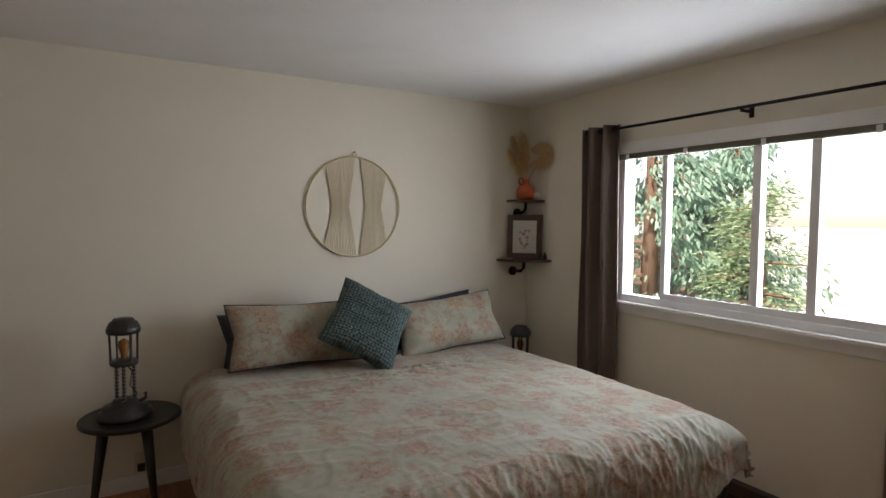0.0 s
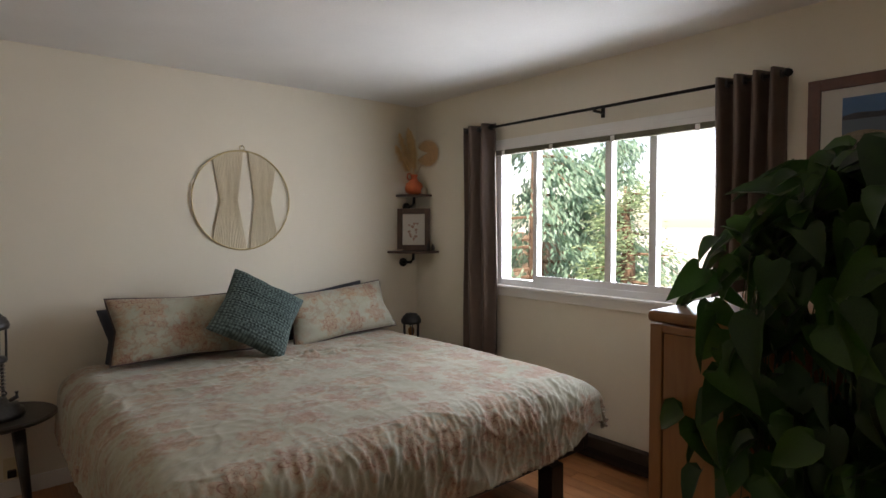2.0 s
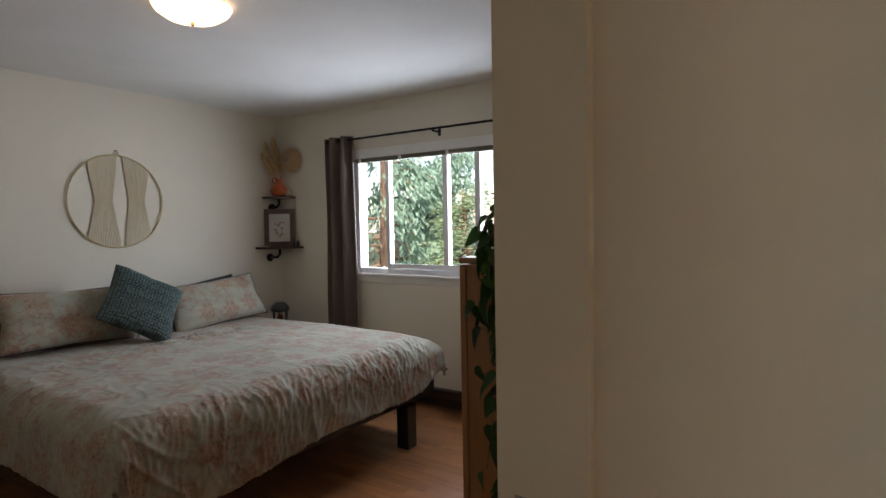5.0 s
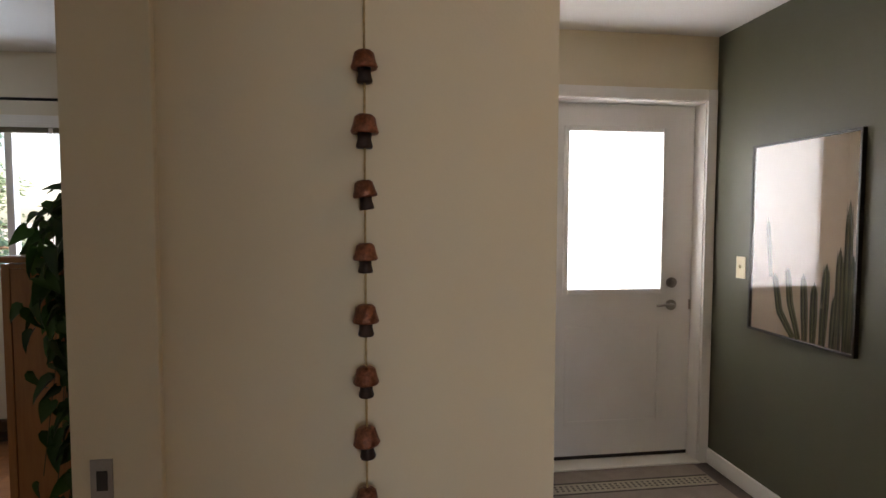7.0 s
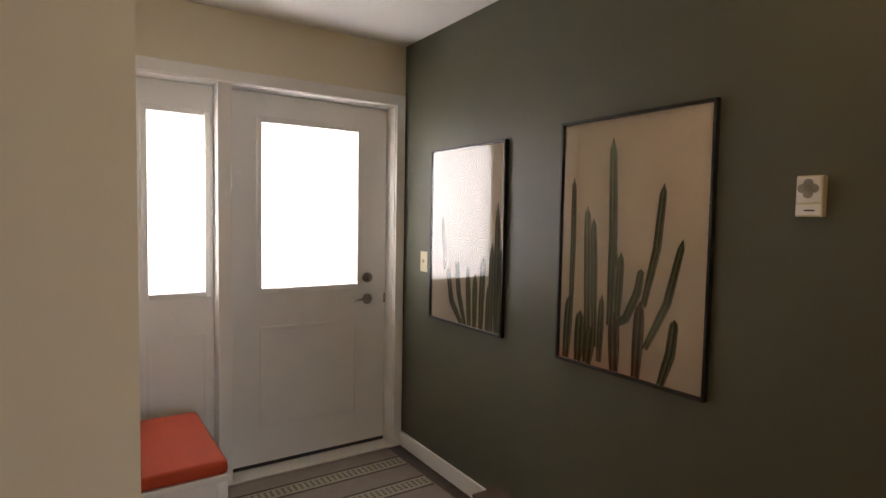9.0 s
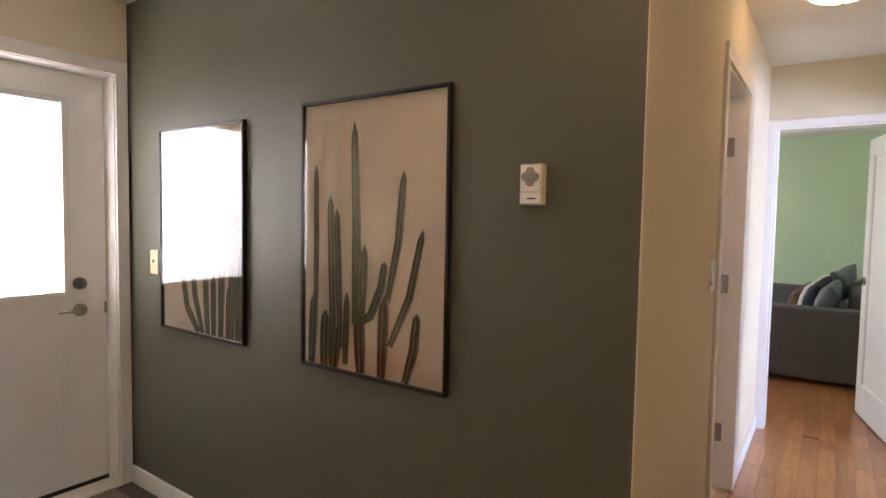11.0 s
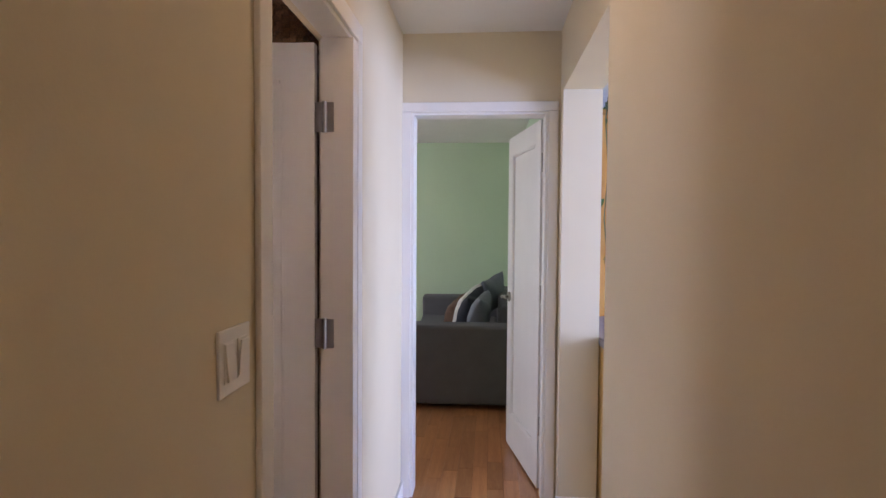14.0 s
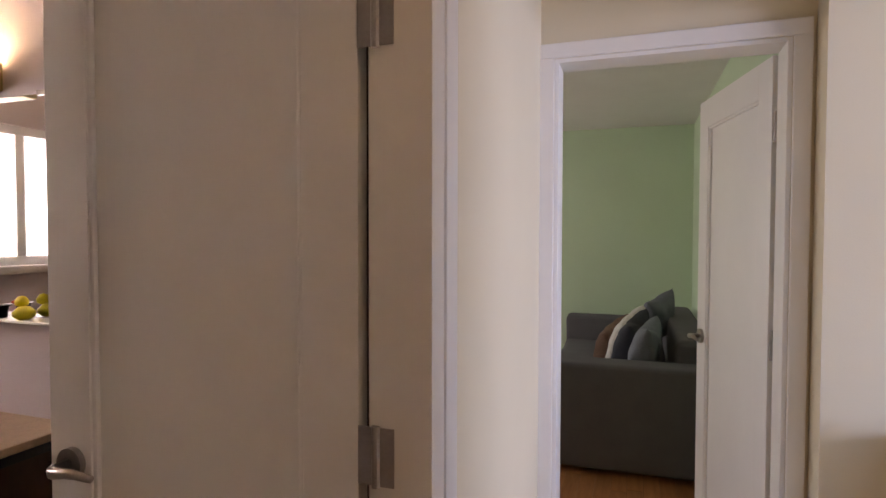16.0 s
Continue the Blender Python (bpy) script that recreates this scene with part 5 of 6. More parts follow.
glazed_slab(fd, FD0, FD1, GA, GB)
part("sweep", boxes((SLX + 0.004, SLX + 0.04, FD0, FD1, 0.012, FZ0)), M_BLACK, fd, "black rubber door sweep")
db = part("deadbolt", tube([(SLX, -2.146, 1.047), (SLX - 0.014, -2.146, 1.047)], 0.030, 24), M_STEEL, fd)
part("thumb_turn", box(SLX - 0.032, SLX - 0.014, -2.150, -2.142, 1.030, 1.064, 0.003), M_STEEL, db)
hd = part("door_handle", tube([(SLX, -2.146, 0.915), (SLX - 0.012, -2.146, 0.915)], 0.031, 24), M_STEEL, fd, "brushed nickel lever handle")
part("lever", tube([(SLX - 0.012, -2.146, 0.915), (SLX - 0.045, -2.146, 0.915), (SLX - 0.052, -2.13, 0.917), (SLX - 0.052, -2.08, 0.922), (SLX - 0.050, -2.035, 0.917)], [0.011, 0.010, 0.010, 0.008, 0.006], 10), M_STEEL, hd, smooth=True)
for z in (0.30, 1.08, 1.84):
    part("hinge", tube([(SLX - 0.006, FD1 + 0.004, z - 0.05), (SLX - 0.006, FD1 + 0.004, z + 0.05)], 0.008, 10), M_STEEL, fd)
part("latch_plate", box(SLX - 0.002, SLX + 0.001, FD0 - 0.001, FD0 + 0.012, 0.885, 0.945), M_STEEL, fd)
sl = thing("window_2", "white sidelight panel with tall frosted pane", "window", (2.06, -1.05, 0.03), "", "structure")
glazed_slab(sl, -1.262, -0.815, -1.222, -0.955)
ff = thing("frame_front_door", "white painted front door frame with sill", "door frame", (FX, -1.6, 0), "", "structure")
for y0, y1 in ((-2.285, FD0 - 0.003), (-1.332, -1.265), (-0.812, -0.80)):
    part("jamb_board", box(FX + 0.004, SLX + 0.06, y0, y1, 0, FZ1 + 0.004, 0.002), M_TRIM, ff)
part("head_jamb", box(FX + 0.004, SLX + 0.06, -2.285, -0.80, FZ1 + 0.004, 2.085, 0.002), M_TRIM, ff)
part("threshold", box(FX - 0.02, SLX + 0.08, -2.285, -0.80, 0.0, 0.012, 0.003), M_TRIM, ff)
part("trim_board", box(FX - 0.016, FX, -2.336, -2.278, 0, 2.145, 0.004), M_TRIM, ff)
part("trim_board", box(FX - 0.016, FX, -2.278, -0.742, 2.080, 2.145, 0.004), M_TRIM, ff)
part("trim_board", box(FX - 0.016, FX, -0.80, -0.742, 0, 2.080, 0.004), M_TRIM, ff)


# ---- cactus pictures on the green wall ----
def stem(points, width, y, flip=1):
    """A flat rounded stem shape along (x, z) points, printed on paper in the plane y."""
    bm = bmesh.new()
    pts = [Vector((p[0], p[1])) for p in points]
    fine = []
    for a, b in zip(pts, pts[1:]):
        fine += [a.lerp(b, k / 6) for k in range(6)]
    fine.append(pts[-1])
    left, right = [], []
    n = len(fine)
    for i, p in enumerate(fine):
        d = (fine[min(i + 1, n - 1)] - fine[max(0, i - 1)]).normalized()
        f = i / (n - 1)
        w = width / 2 * (0.75 + 0.25 * math.sin(f * 3)) * (1 if f < 0.93 else math.sqrt(max(0.0, 1 - ((f - 0.93) / 0.07) ** 2)) + 0.02)
        s = Vector((-d.y, d.x)) * w
        left.append(bm.verts.new((p.x + s.x, y, p.y + s.y)))
        right.append(bm.verts.new((p.x - s.x, y, p.y - s.y)))
    for i in range(n - 1):
        bm.faces.new((left[i], left[i + 1], right[i + 1], right[i]))
    return bm


def cactus_picture(x0, x1, z0, z1, stems_list, label):
    """x0 is the picture's right side as seen from the entry; u runs from its left side."""
    base_y = gy((x0 + x1) / 2)
    e = thing("cactus_picture", label, "picture", ((x0 + x1) / 2, base_y, z0), "cactus pictures")
    ring_frame("y", x0, x1, z0, z1, base_y, base_y + 0.026, 0.011, e, M_BLACKFRAME, "frame_bar", 0.002)
    part("print", boxes((x0 + 0.011, x1 - 0.011, base_y + 0.004, base_y + 0.010, z0 + 0.011, z1 - 0.011)), M_PRINT, e, "peach sky print")
    w, h = x1 - x0 - 0.026, z1 - z0 - 0.026
    y = base_y + 0.0105
    for k, (pts, wd, mat) in enumerate(stems_list):
        shape = stem([(x1 - 0.013 - (0.02 + 1.05 * u) * w, z0 + 0.013 + v * h) for u, v in pts], wd * w, y + 0.00025 * k)
        part("cactus_stem", shape, mat, e)
        for side, thin, ink in ((-0.34, 0.14, M_CACTUSDARK), (-0.08, 0.12, M_CACTUSPALE), (0.14, 0.16, M_CACTUSDARK), (0.34, 0.12, M_CACTUSPALE)):
            part("rib_line", stem([(x1 - 0.013 - (0.02 + 1.05 * u + wd * side) * w, z0 + 0.013 + v * h * 0.985) for u, v in pts], wd * w * thin, y + 0.00025 * k + 0.00012), ink, e)
    pg = part("glass", pane_y(base_y + 0.0215, x0 + 0.011, x1 - 0.011, z0 + 0.011, z1 - 0.011), M_PICGLASS, e)
    pg.visible_shadow = False
    return e


M_CACTUSDARK = plain("cactus_dark_print", (0.045, 0.055, 0.028), 0.75, spread=0.6, scale=18, grain=60, bump=0.02, stretch=(1, 1, 3))
M_CACTUSPALE = plain("cactus_pale_print", (0.27, 0.26, 0.15), 0.75, spread=0.6, scale=18, grain=60, bump=0.02, stretch=(1, 1, 3))
C1, C2, C3 = M_CACTUS, M_CACTUS2, M_CACTUS3
cactus_picture(-0.084, 0.566, 0.855, 1.806, [
    ([(0.06, 0.15), (0.065, 0.5), (0.06, 0.78)], 0.045, C2), ([(0.20, 0.05), (0.185, 0.4), (0.17, 0.66)], 0.06, C2), ([(0.25, 0.08), (0.235, 0.4), (0.22, 0.61)], 0.05, C2),
    ([(0.03, 0.0), (0.05, 0.28)], 0.07, C1), ([(0.13, 0.0), (0.14, 0.22)], 0.08, C1), ([(0.20, 0.0), (0.22, 0.16)], 0.09, C1), ([(0.29, 0.02), (0.30, 0.30)], 0.05, C2),
    ([(0.40, 0.0), (0.385, 0.24)], 0.085, C3), ([(0.36, 0.18), (0.365, 0.55), (0.345, 0.93)], 0.062, C1), ([(0.41, 0.22), (0.425, 0.48)], 0.055, C1), ([(0.39, 0.42), (0.36, 0.6)], 0.04, C1),
    ([(0.40, 0.19), (0.47, 0.22), (0.54, 0.33), (0.56, 0.42)], 0.055, C1), ([(0.58, 0.28), (0.65, 0.5), (0.68, 0.74)], 0.052, C1), ([(0.60, 0.12), (0.72, 0.3), (0.80, 0.54)], 0.05, C1),
    ([(0.545, 0.0), (0.56, 0.30)], 0.075, C3), ([(0.70, 0.0), (0.75, 0.12), (0.77, 0.25)], 0.06, C1)], "large black-framed print of tall cacti against peach sky")
cactus_picture(0.935, 1.570, 0.862, 1.787, [
    ([(0.86, 0.0), (0.86, 0.7)], 0.07, C2), ([(0.80, 0.0), (0.80, 0.48)], 0.07, C2), ([(0.90, 0.0), (0.90, 0.45)], 0.06, C1), ([(0.18, 0.3), (0.13, 0.62)], 0.05, C2),
    ([(0.42, 0.0), (0.28, 0.12), (0.22, 0.32)], 0.07, C1), ([(0.47, 0.0), (0.38, 0.18), (0.35, 0.36)], 0.065, C1), ([(0.53, 0.0), (0.50, 0.34)], 0.07, C2), ([(0.60, 0.0), (0.60, 0.3)], 0.07, C1),
    ([(0.68, 0.0), (0.70, 0.40)], 0.075, C1), ([(0.76, 0.0), (0.78, 0.26)], 0.065, C1), ([(0.86, 0.0), (0.87, 0.3)], 0.06, C1)], "black-framed print of a cactus cluster under glass")

# ---- chime box, switches ----
CY = gy(-0.34)
ch = thing("door_chime", "small ivory door chime box with cross grille", "door chime", (-0.368, CY, 1.44))
part("case", box(-0.392, -0.326, CY, CY + 0.028, 1.443, 1.553, 0.004), M_IVORY, ch)
part("cover", box(-0.389, -0.329, CY + 0.028, CY + 0.033, 1.480, 1.549, 0.003), M_WHITEPL, ch)
part("label_strip", box(-0.389, -0.329, CY + 0.028, CY + 0.032, 1.447, 1.476, 0.002), M_WHITEPL, ch)
part("name_bar", boxes((-0.376, -0.350, CY + 0.032, CY + 0.0325, 1.458, 1.462)), M_HEATER, ch)
for dx, dz in ((0, 0.014), (0, -0.014), (0.014, 0), (-0.014, 0)):
    part("sound_lobe", tube([(-0.359 + dx, CY + 0.033, 1.518 + dz), (-0.359 + dx, CY + 0.036, 1.518 + dz)], 0.012, 14), M_STEEL, ch)


def switch_plate(axis, place, width, rockers, label, material):
    e = thing("light_switch", label, "light switch", place)
    x, y, z = place
    if axis == "y":
        part("plate", box(x - width / 2, x + width / 2, y, y + 0.006, z - 0.058, z + 0.058, 0.002), material, e)
        for k in range(rockers):
            part("toggle", box(x - 0.005, x + 0.005, y + 0.006, y + 0.018, z - 0.004, z + 0.014, 0.002), material, e)
    else:
        part("plate", box(x - 0.006, x, y - width / 2, y + width / 2, z - 0.058, z + 0.058, 0.002), material, e)
        for k in range(rockers):
            c = y + (k - (rockers - 1) / 2) * 0.052
            part("rocker_frame", box(x - 0.0075, x - 0.006, c - 0.019, c + 0.019, z - 0.036, z + 0.036, 0.001), material, e)
            bm = box(-0.0045, 0.0, -0.0165, 0.0165, -0.033, 0.033, 0.002)
            part("rocker", moved(bm, Matrix.Translation((x - 0.0075, c, z)) @ Matrix.Rotation(radians(5 if k else -5), 4, "Y")), material, e)
    return e


switch_plate("y", (1.672, gy(1.672), 1.165), 0.072, 1, "ivory light switch plate on the green wall", M_IVORY)
switch_plate("x", (HX - 0.003, -3.286, 1.196), 0.120, 2, "white double rocker light switch", M_WHITEPL)

# ---- string of copper bells ----
chain = thing("bell_string", "jute string of small copper mushroom bells hanging on the wall", "wall hanging", (-0.028, -0.362, 0.70))
part("string", tube([(-0.028, -0.362, 2.36), (-0.028, -0.362, 1.4), (-0.028, -0.363, 0.62)], 0.002, 6), M_ROPE, chain)
part("nail", tube([(0.0, -0.362, 2.36), (-0.032, -0.362, 2.362)], 0.003, 6), M_IRON, chain)
rng = random.Random(9)
for k in range(10):
    z = 1.695 - 0.1122 * k
    s = rng.uniform(0.86, 0.99)
    at = Matrix.Translation((-0.028, -0.362, z)) @ Matrix.Rotation(rng.gauss(0, 0.06), 4, "X") @ Matrix.Diagonal((s, s, s, 1))
    cap = part("bell_cap", moved(lathe([(0.012, -0.006), (0.0235, -0.008), (0.026, -0.004), (0.0225, 0.006), (0.019, 0.022), (0.013, 0.027), (0.0, 0.028)], (0, 0, 0), 22), at), M_COPPER, chain, "aged copper cap", smooth=True)
    part("clapper", moved(lathe([(0.014, -0.034), (0.0155, -0.030), (0.0125, -0.018), (0.013, -0.006)], (0, 0, 0), 16), at), M_CLAPPER, cap, "dark metal clapper", smooth=True)

# ---- bench with boots ----
bn = thing("entry_bench", "white wooden bench with orange red cushion", "bench", (1.48, -0.94, 0))
BX0, BX1, BY0, BY1 = 1.16, 1.82, -1.14, CL - 0.016
part("seat_board", box(BX0, BX1, BY0, BY1, 0.385, 0.41, 0.004), M_TRIM, bn)
part("apron", box(BX0 + 0.05, BX1 - 0.05, BY0 + 0.01, BY0 + 0.03, 0.32, 0.385, 0.003), M_TRIM, bn)
part("apron", box(BX0 + 0.01, BX0 + 0.03, BY0 + 0.05, BY1 - 0.05, 0.32, 0.385, 0.003), M_TRIM, bn)
for x in (BX0 + 0.03, BX1 - 0.03):
    for y in (BY0 + 0.03, BY1 - 0.03):
        part("leg", lathe([(0.018, 0), (0.024, 0.06), (0.018, 0.10), (0.026, 0.18), (0.028, 0.27), (0.02, 0.29), (0.029, 0.31), (0.029, 0.385)], (x, y, 0), 16), M_TRIM, bn, smooth=True)
part("cushion", box(BX0 + 0.004, BX1 - 0.004, BY0 + 0.004, BY1 - 0.004, 0.41, 0.465, 0.02, seg=3), M_CUSHION, bn, "orange red canvas cushion", smooth=True)


def boot(x, y, turn):
    e = thing("boot", "black leather ankle boot under the bench", "boot", (x, y, 0), "boots under the bench")
    m = Matrix.Translation((x, y, 0)) @ Matrix.Rotation(radians(turn), 4, "Z")
    part("sole", moved(box(-0.045, 0.045, -0.15, 0.11, 0, 0.025, 0.012), m), M_BLACK, e)
    part("vamp", moved(box(-0.042, 0.042, -0.145, 0.10, 0.025, 0.085, 0.028, seg=3), m), M_LEATHER, e, smooth=True)
    part("shaft", moved(tube([(0, 0.04, 0.06), (0, 0.05, 0.16), (0, 0.055, 0.25)], [0.05, 0.046, 0.052], 16), m), M_LEATHER, e, smooth=True)


boot(1.27, -0.97, 8)
boot(1.39, -0.96, -4)

# ---- rug and wooden tray in the entry ----
rug = thing("door_mat", "grey brown woven rug with cream dotted bands", "rug", (1.3, -1.7, 0))
RX0, RX1, RY0, RY1 = 0.62, 1.90, -2.235, -1.16
part("ground_weave", box(RX0, RX1, RY0, RY1, 0.0, 0.008, 0.003), M_RUG, rug)
for c in (0.80, 1.10, 1.42, 1.70):
    part("cream_band", boxes((c - 0.045, c + 0.045, RY0 + 0.01, RY1 - 0.01, 0.008, 0.0095)), M_RUGLIGHT, rug)
    part("stripe", boxes((c - 0.062, c - 0.050, RY0 + 0.01, RY1 - 0.01, 0.008, 0.0095), (c + 0.050, c + 0.062, RY0 + 0.01, RY1 - 0.01, 0.008, 0.0095)), M_RUGDARK, rug)
    dots = bmesh.new()
    for k in range(34):
        y = RY0 + 0.03 + k * 0.0305
        for dx in (-0.022, 0.0, 0.022):
            box(c + dx - 0.006, c + dx + 0.006, y, y + 0.014, 0.0095, 0.0105, bm=dots)
    tagged(part("dots", dots, M_RUGDARK, rug), kind="stuff")
tr = thing("wooden_tray", "low brown wooden shoe tray by the green wall", "tray", (0.60, -2.26, 0))
part("bottom", box(0.24, 0.94, -2.322, -2.19, 0.0, 0.012), M_WALNUT, tr)
part("side", box(0.24, 0.94, -2.19, -2.178, 0.0, 0.125, 0.003), M_WALNUT, tr)
part("side", box(0.94, 0.952, -2.322, -2.178, 0.0, 0.125, 0.003), M_WALNUT, tr)
part("lid", box(0.235, 0.958, -2.325, -2.172, 0.125, 0.14, 0.003), M_WALNUT, tr, "reddish brown wooden lid")


# ---- inner doors ----
def panel_door(name, label, width, height):
    """Leaf along +x from the hinge at the origin, its faces at y = -0.035 and y = 0; two sunk panels on each face."""
    e = thing(name, label, "door", (0, 0, 0), "", "structure")
    st, HZ = 0.105, 0.98
    part("stile", box(0, st, -0.035, 0, 0.0, height, 0.002), M_DOOR, e)
    part("stile", box(width - st, width, -0.035, 0, 0.0, height, 0.002), M_DOOR, e)
    for z0, z1 in ((0.0, 0.22), (height - 0.12, height)):
        part("rail", box(st, width - st, -0.035, 0, z0, z1, 0.0), M_DOOR, e)
    part("panel", box(st, width - st, -0.022, -0.013, 0.22, height - 0.12), M_DOOR, e)
    for y in (-0.0095, -0.0265):
        ring_frame("y", st - 0.001, width - st + 0.001, 0.219, height - 0.119, y - 0.006, y + 0.006, 0.012, e, M_DOOR, "panel_moulding", 0.004)
    for s, y in ((1, 0.0), (-1, -0.035)):
        h = part("door_handle", tube([(width - 0.06, y, HZ), (width - 0.06, y + s * 0.012, HZ)], 0.031, 22), M_STEEL, e, "brushed nickel lever handle")
        part("lever", tube([(width - 0.06, y + s * 0.012, HZ), (width - 0.06, y + s * 0.045, HZ), (width - 0.075, y + s * 0.055, HZ + 0.002), (width - 0.12, y + s * 0.055, HZ + 0.007), (width - 0.165, y + s * 0.052, HZ + 0.001)],
             [0.011, 0.011, 0.011, 0.009, 0.007], 10), M_STEEL, h, smooth=True)
    return e


def hinge_leaf(parent, m, z):
    h = part("hinge", moved(tube([(0, 0, z - 0.05), (0, 0, z + 0.05)], 0.0075, 10), m), M_STEEL, parent, "worn nickel butt hinge")
    for s in (1, -1):
        part("hinge_plate", moved(box(min(0, s * 0.032), max(0, s * 0.032), -0.0015, 0.0015, z - 0.048, z + 0.048, 0.0012), m), M_STEEL, h)
    for s in (1, -1):
        for dz in (-0.03, 0.0, 0.03):
            part("screw", moved(tube([(s * 0.02, 0.0015, z + dz), (s * 0.02, 0.003, z + dz)], 0.003, 8), m), M_GUNMETAL, h)


bd = panel_door("door_2", "white panelled bathroom door standing open", 0.68, 2.02)
bd.matrix_basis = pose(-0.533, -4.124, 0.012, 0, 0, 1.5)
fbd = bpy.data.objects["frame_bathroom_door"]
part("door_stop", box(-0.6625, -0.553, -4.181, -4.1215, 0, 2.046, 0.002), M_TRIM, fbd)
for z in (0.30, 1.085, 1.79):
    hinge_leaf(fbd, Matrix.Translation((-0.567, -4.119, 0)) @ Matrix.Rotation(radians(180), 4, "Z"), z)
sd = panel_door("door_3", "white panelled study door standing open", 0.70, 2.01)
sd.matrix_basis = pose(-1.375, -5.385, 0.012, 0, 0, -78)
fsd = bpy.data.objects["frame_study_door"]
for z in (0.36, 1.08, 1.79):
    hinge_leaf(fsd, Matrix.Translation((-1.386, -5.377, 0)) @ Matrix.Rotation(radians(-80), 4, "Z"), z)

# ---- study ----
sofa = thing("sofa", "charcoal grey linen sofa with loose cover", "sofa", (-0.9, -7.75, 0))
A0, A1 = -8.80, -6.72


def padded(x0, x1, y0, y1, z0, z1, r, seed, wob=0.012):
    bm = box(x0, x1, y0, y1, z0, z1, r, seg=4)
    bmesh.ops.subdivide_edges(bm, edges=bm.edges[:], cuts=2, use_grid_fill=True)
    for v in bm.verts:
        v.co += Vector((noise.noise(v.co * 3 + Vector((seed, 0, 0))), noise.noise(v.co * 3 + Vector((0, seed, 0))), noise.noise(v.co * 3 + Vector((0, 0, seed))))) * wob
    return bm


part("arm", padded(-1.42, -0.36, A1 - 0.22, A1, 0.03, 0.67, 0.04, 1), M_SOFA, sofa, smooth=True)
part("arm", padded(-1.42, -0.36, A0, A0 + 0.22, 0.03, 0.68, 0.04, 2), M_SOFA, sofa, smooth=True)
part("back", padded(-1.42, -1.20, A0 + 0.2, A1 - 0.2, 0.03, 0.80, 0.05, 3), M_SOFA, sofa, smooth=True)
part("seat_base", padded(-1.25, -0.36, A0 + 0.2, A1 - 0.2, 0.03, 0.30, 0.02, 4), M_SOFA, sofa, smooth=True)
for k in range(2):
    part("seat_cushion", padded(-1.2, -0.37, A0 + 0.23 + k * 0.81, A0 + 1.03 + k * 0.81, 0.30, 0.47, 0.05, 5 + k), M_SOFA, sofa, smooth=True)
for x in (-1.36, -0.44):
    for y in (A0 + 0.07, A1 - 0.07):
        part("foot", box(x - 0.03, x + 0.03, y - 0.03, y + 0.03, 0, 0.04), M_BLACK, sofa)
for x, y, z, back, turn, spin, w, mat, lab in (
        (-1.02, -7.12, 0.66, -14, 82, 4, 0.46, M_GREYPIL, "blue grey velvet throw pillow"), (-0.93, -7.40, 0.66, -18, 78, 10, 0.46, M_NAVY, "black throw pillow"),
        (-0.90, -7.56, 0.66, -20, 76, 14, 0.46, M_WHITEPIL, "cream boucle throw pillow"), (-0.80, -7.78, 0.60, -24, 70, 20, 0.40, M_BROWNPIL, "brown patterned throw pillow"),
        (-1.13, -7.95, 0.78, -12, 62, 12, 0.40, M_GREYPIL, "grey velvet throw pillow")):
    cushion("throw_pillow", w, w, 0.17, leaning(x, y, z, back, turn, spin), mat, lab + " on the sofa", "pillows on the sofa", 0, None, 24, 0.26)
win3 = thing("window_3", "plain white study window", "window", (2.06, -7.3, 0.9), "", "structure")
ring_frame("x", -8.0, -6.6, 0.9, 2.05, 2.04, 2.09, 0.05, win3, M_VINYL, "window_frame")
part("mullion", box(2.045, 2.085, -7.32, -7.28, 0.95, 2.0), M_VINYL, win3)
gp = part("pane", pane_x(2.062, -7.95, -6.65, 0.95, 2.0), M_GLASS, win3)
gp.visible_shadow = False

# ---- kitchen ----
def cabinet(name, label, x0, x1, y0, y1, z0, z1, doors, mat, front, group="kitchen cabinets"):
    """Cabinet with its front on the +y side; doors: list of (x0, x1, z0, z1)."""
    e = thing(name, label, "cabinet", ((x0 + x1) / 2, (y0 + y1) / 2, z0), group)
    part("body", box(x0, x1, y0, y1 - 0.02, z0, z1, 0.002), mat, e)
    for a, b, c, d in doors:
        dd = part(front, box(a + 0.002, b - 0.002, y1 - 0.0195, y1, c + 0.002, d - 0.002, 0.003), mat, e)
        part("pull", box(a + 0.05, a + 0.064, y1, y1 + 0.022, c + 0.06 if d - c > 0.3 else (c + d) / 2 - 0.006, c + 0.15 if d - c > 0.3 else (c + d) / 2 + 0.006, 0.003), M_WALNUT, dd, "dark wooden pull")
    return e


cabinet("base_cabinet", "light maple base cabinet under the near counter", -2.0, -1.66, -5.82, -4.96, 0.0, 0.86, [(-2.0, -1.66, 0.1, 0.86)], M_MAPLE, "end_panel")
ct = thing("counter", "grey violet laminate counter with square edge", "counter", (-1.83, -5.37, 0.86))
part("top", box(-2.012, -1.652, -5.84, -4.93, 0.86, 0.9, 0.006), M_COUNTER, ct)
cabinet("tall_cabinet", "tall honey oak pantry cabinet", -2.045, -1.66, -6.45, -5.85, 0.0, 2.14, [(-2.045, -1.66, 0.1, 2.14)], M_ORANGE, "door")
tc = thing("cabinet_cornice", "darker oak cornice board on the pantry", "cornice", (-1.85, -6.15, 2.14))
part("board", box(-2.065, -1.655, -6.46, -5.83, 2.14, 2.165, 0.004), M_ORANGE, tc)
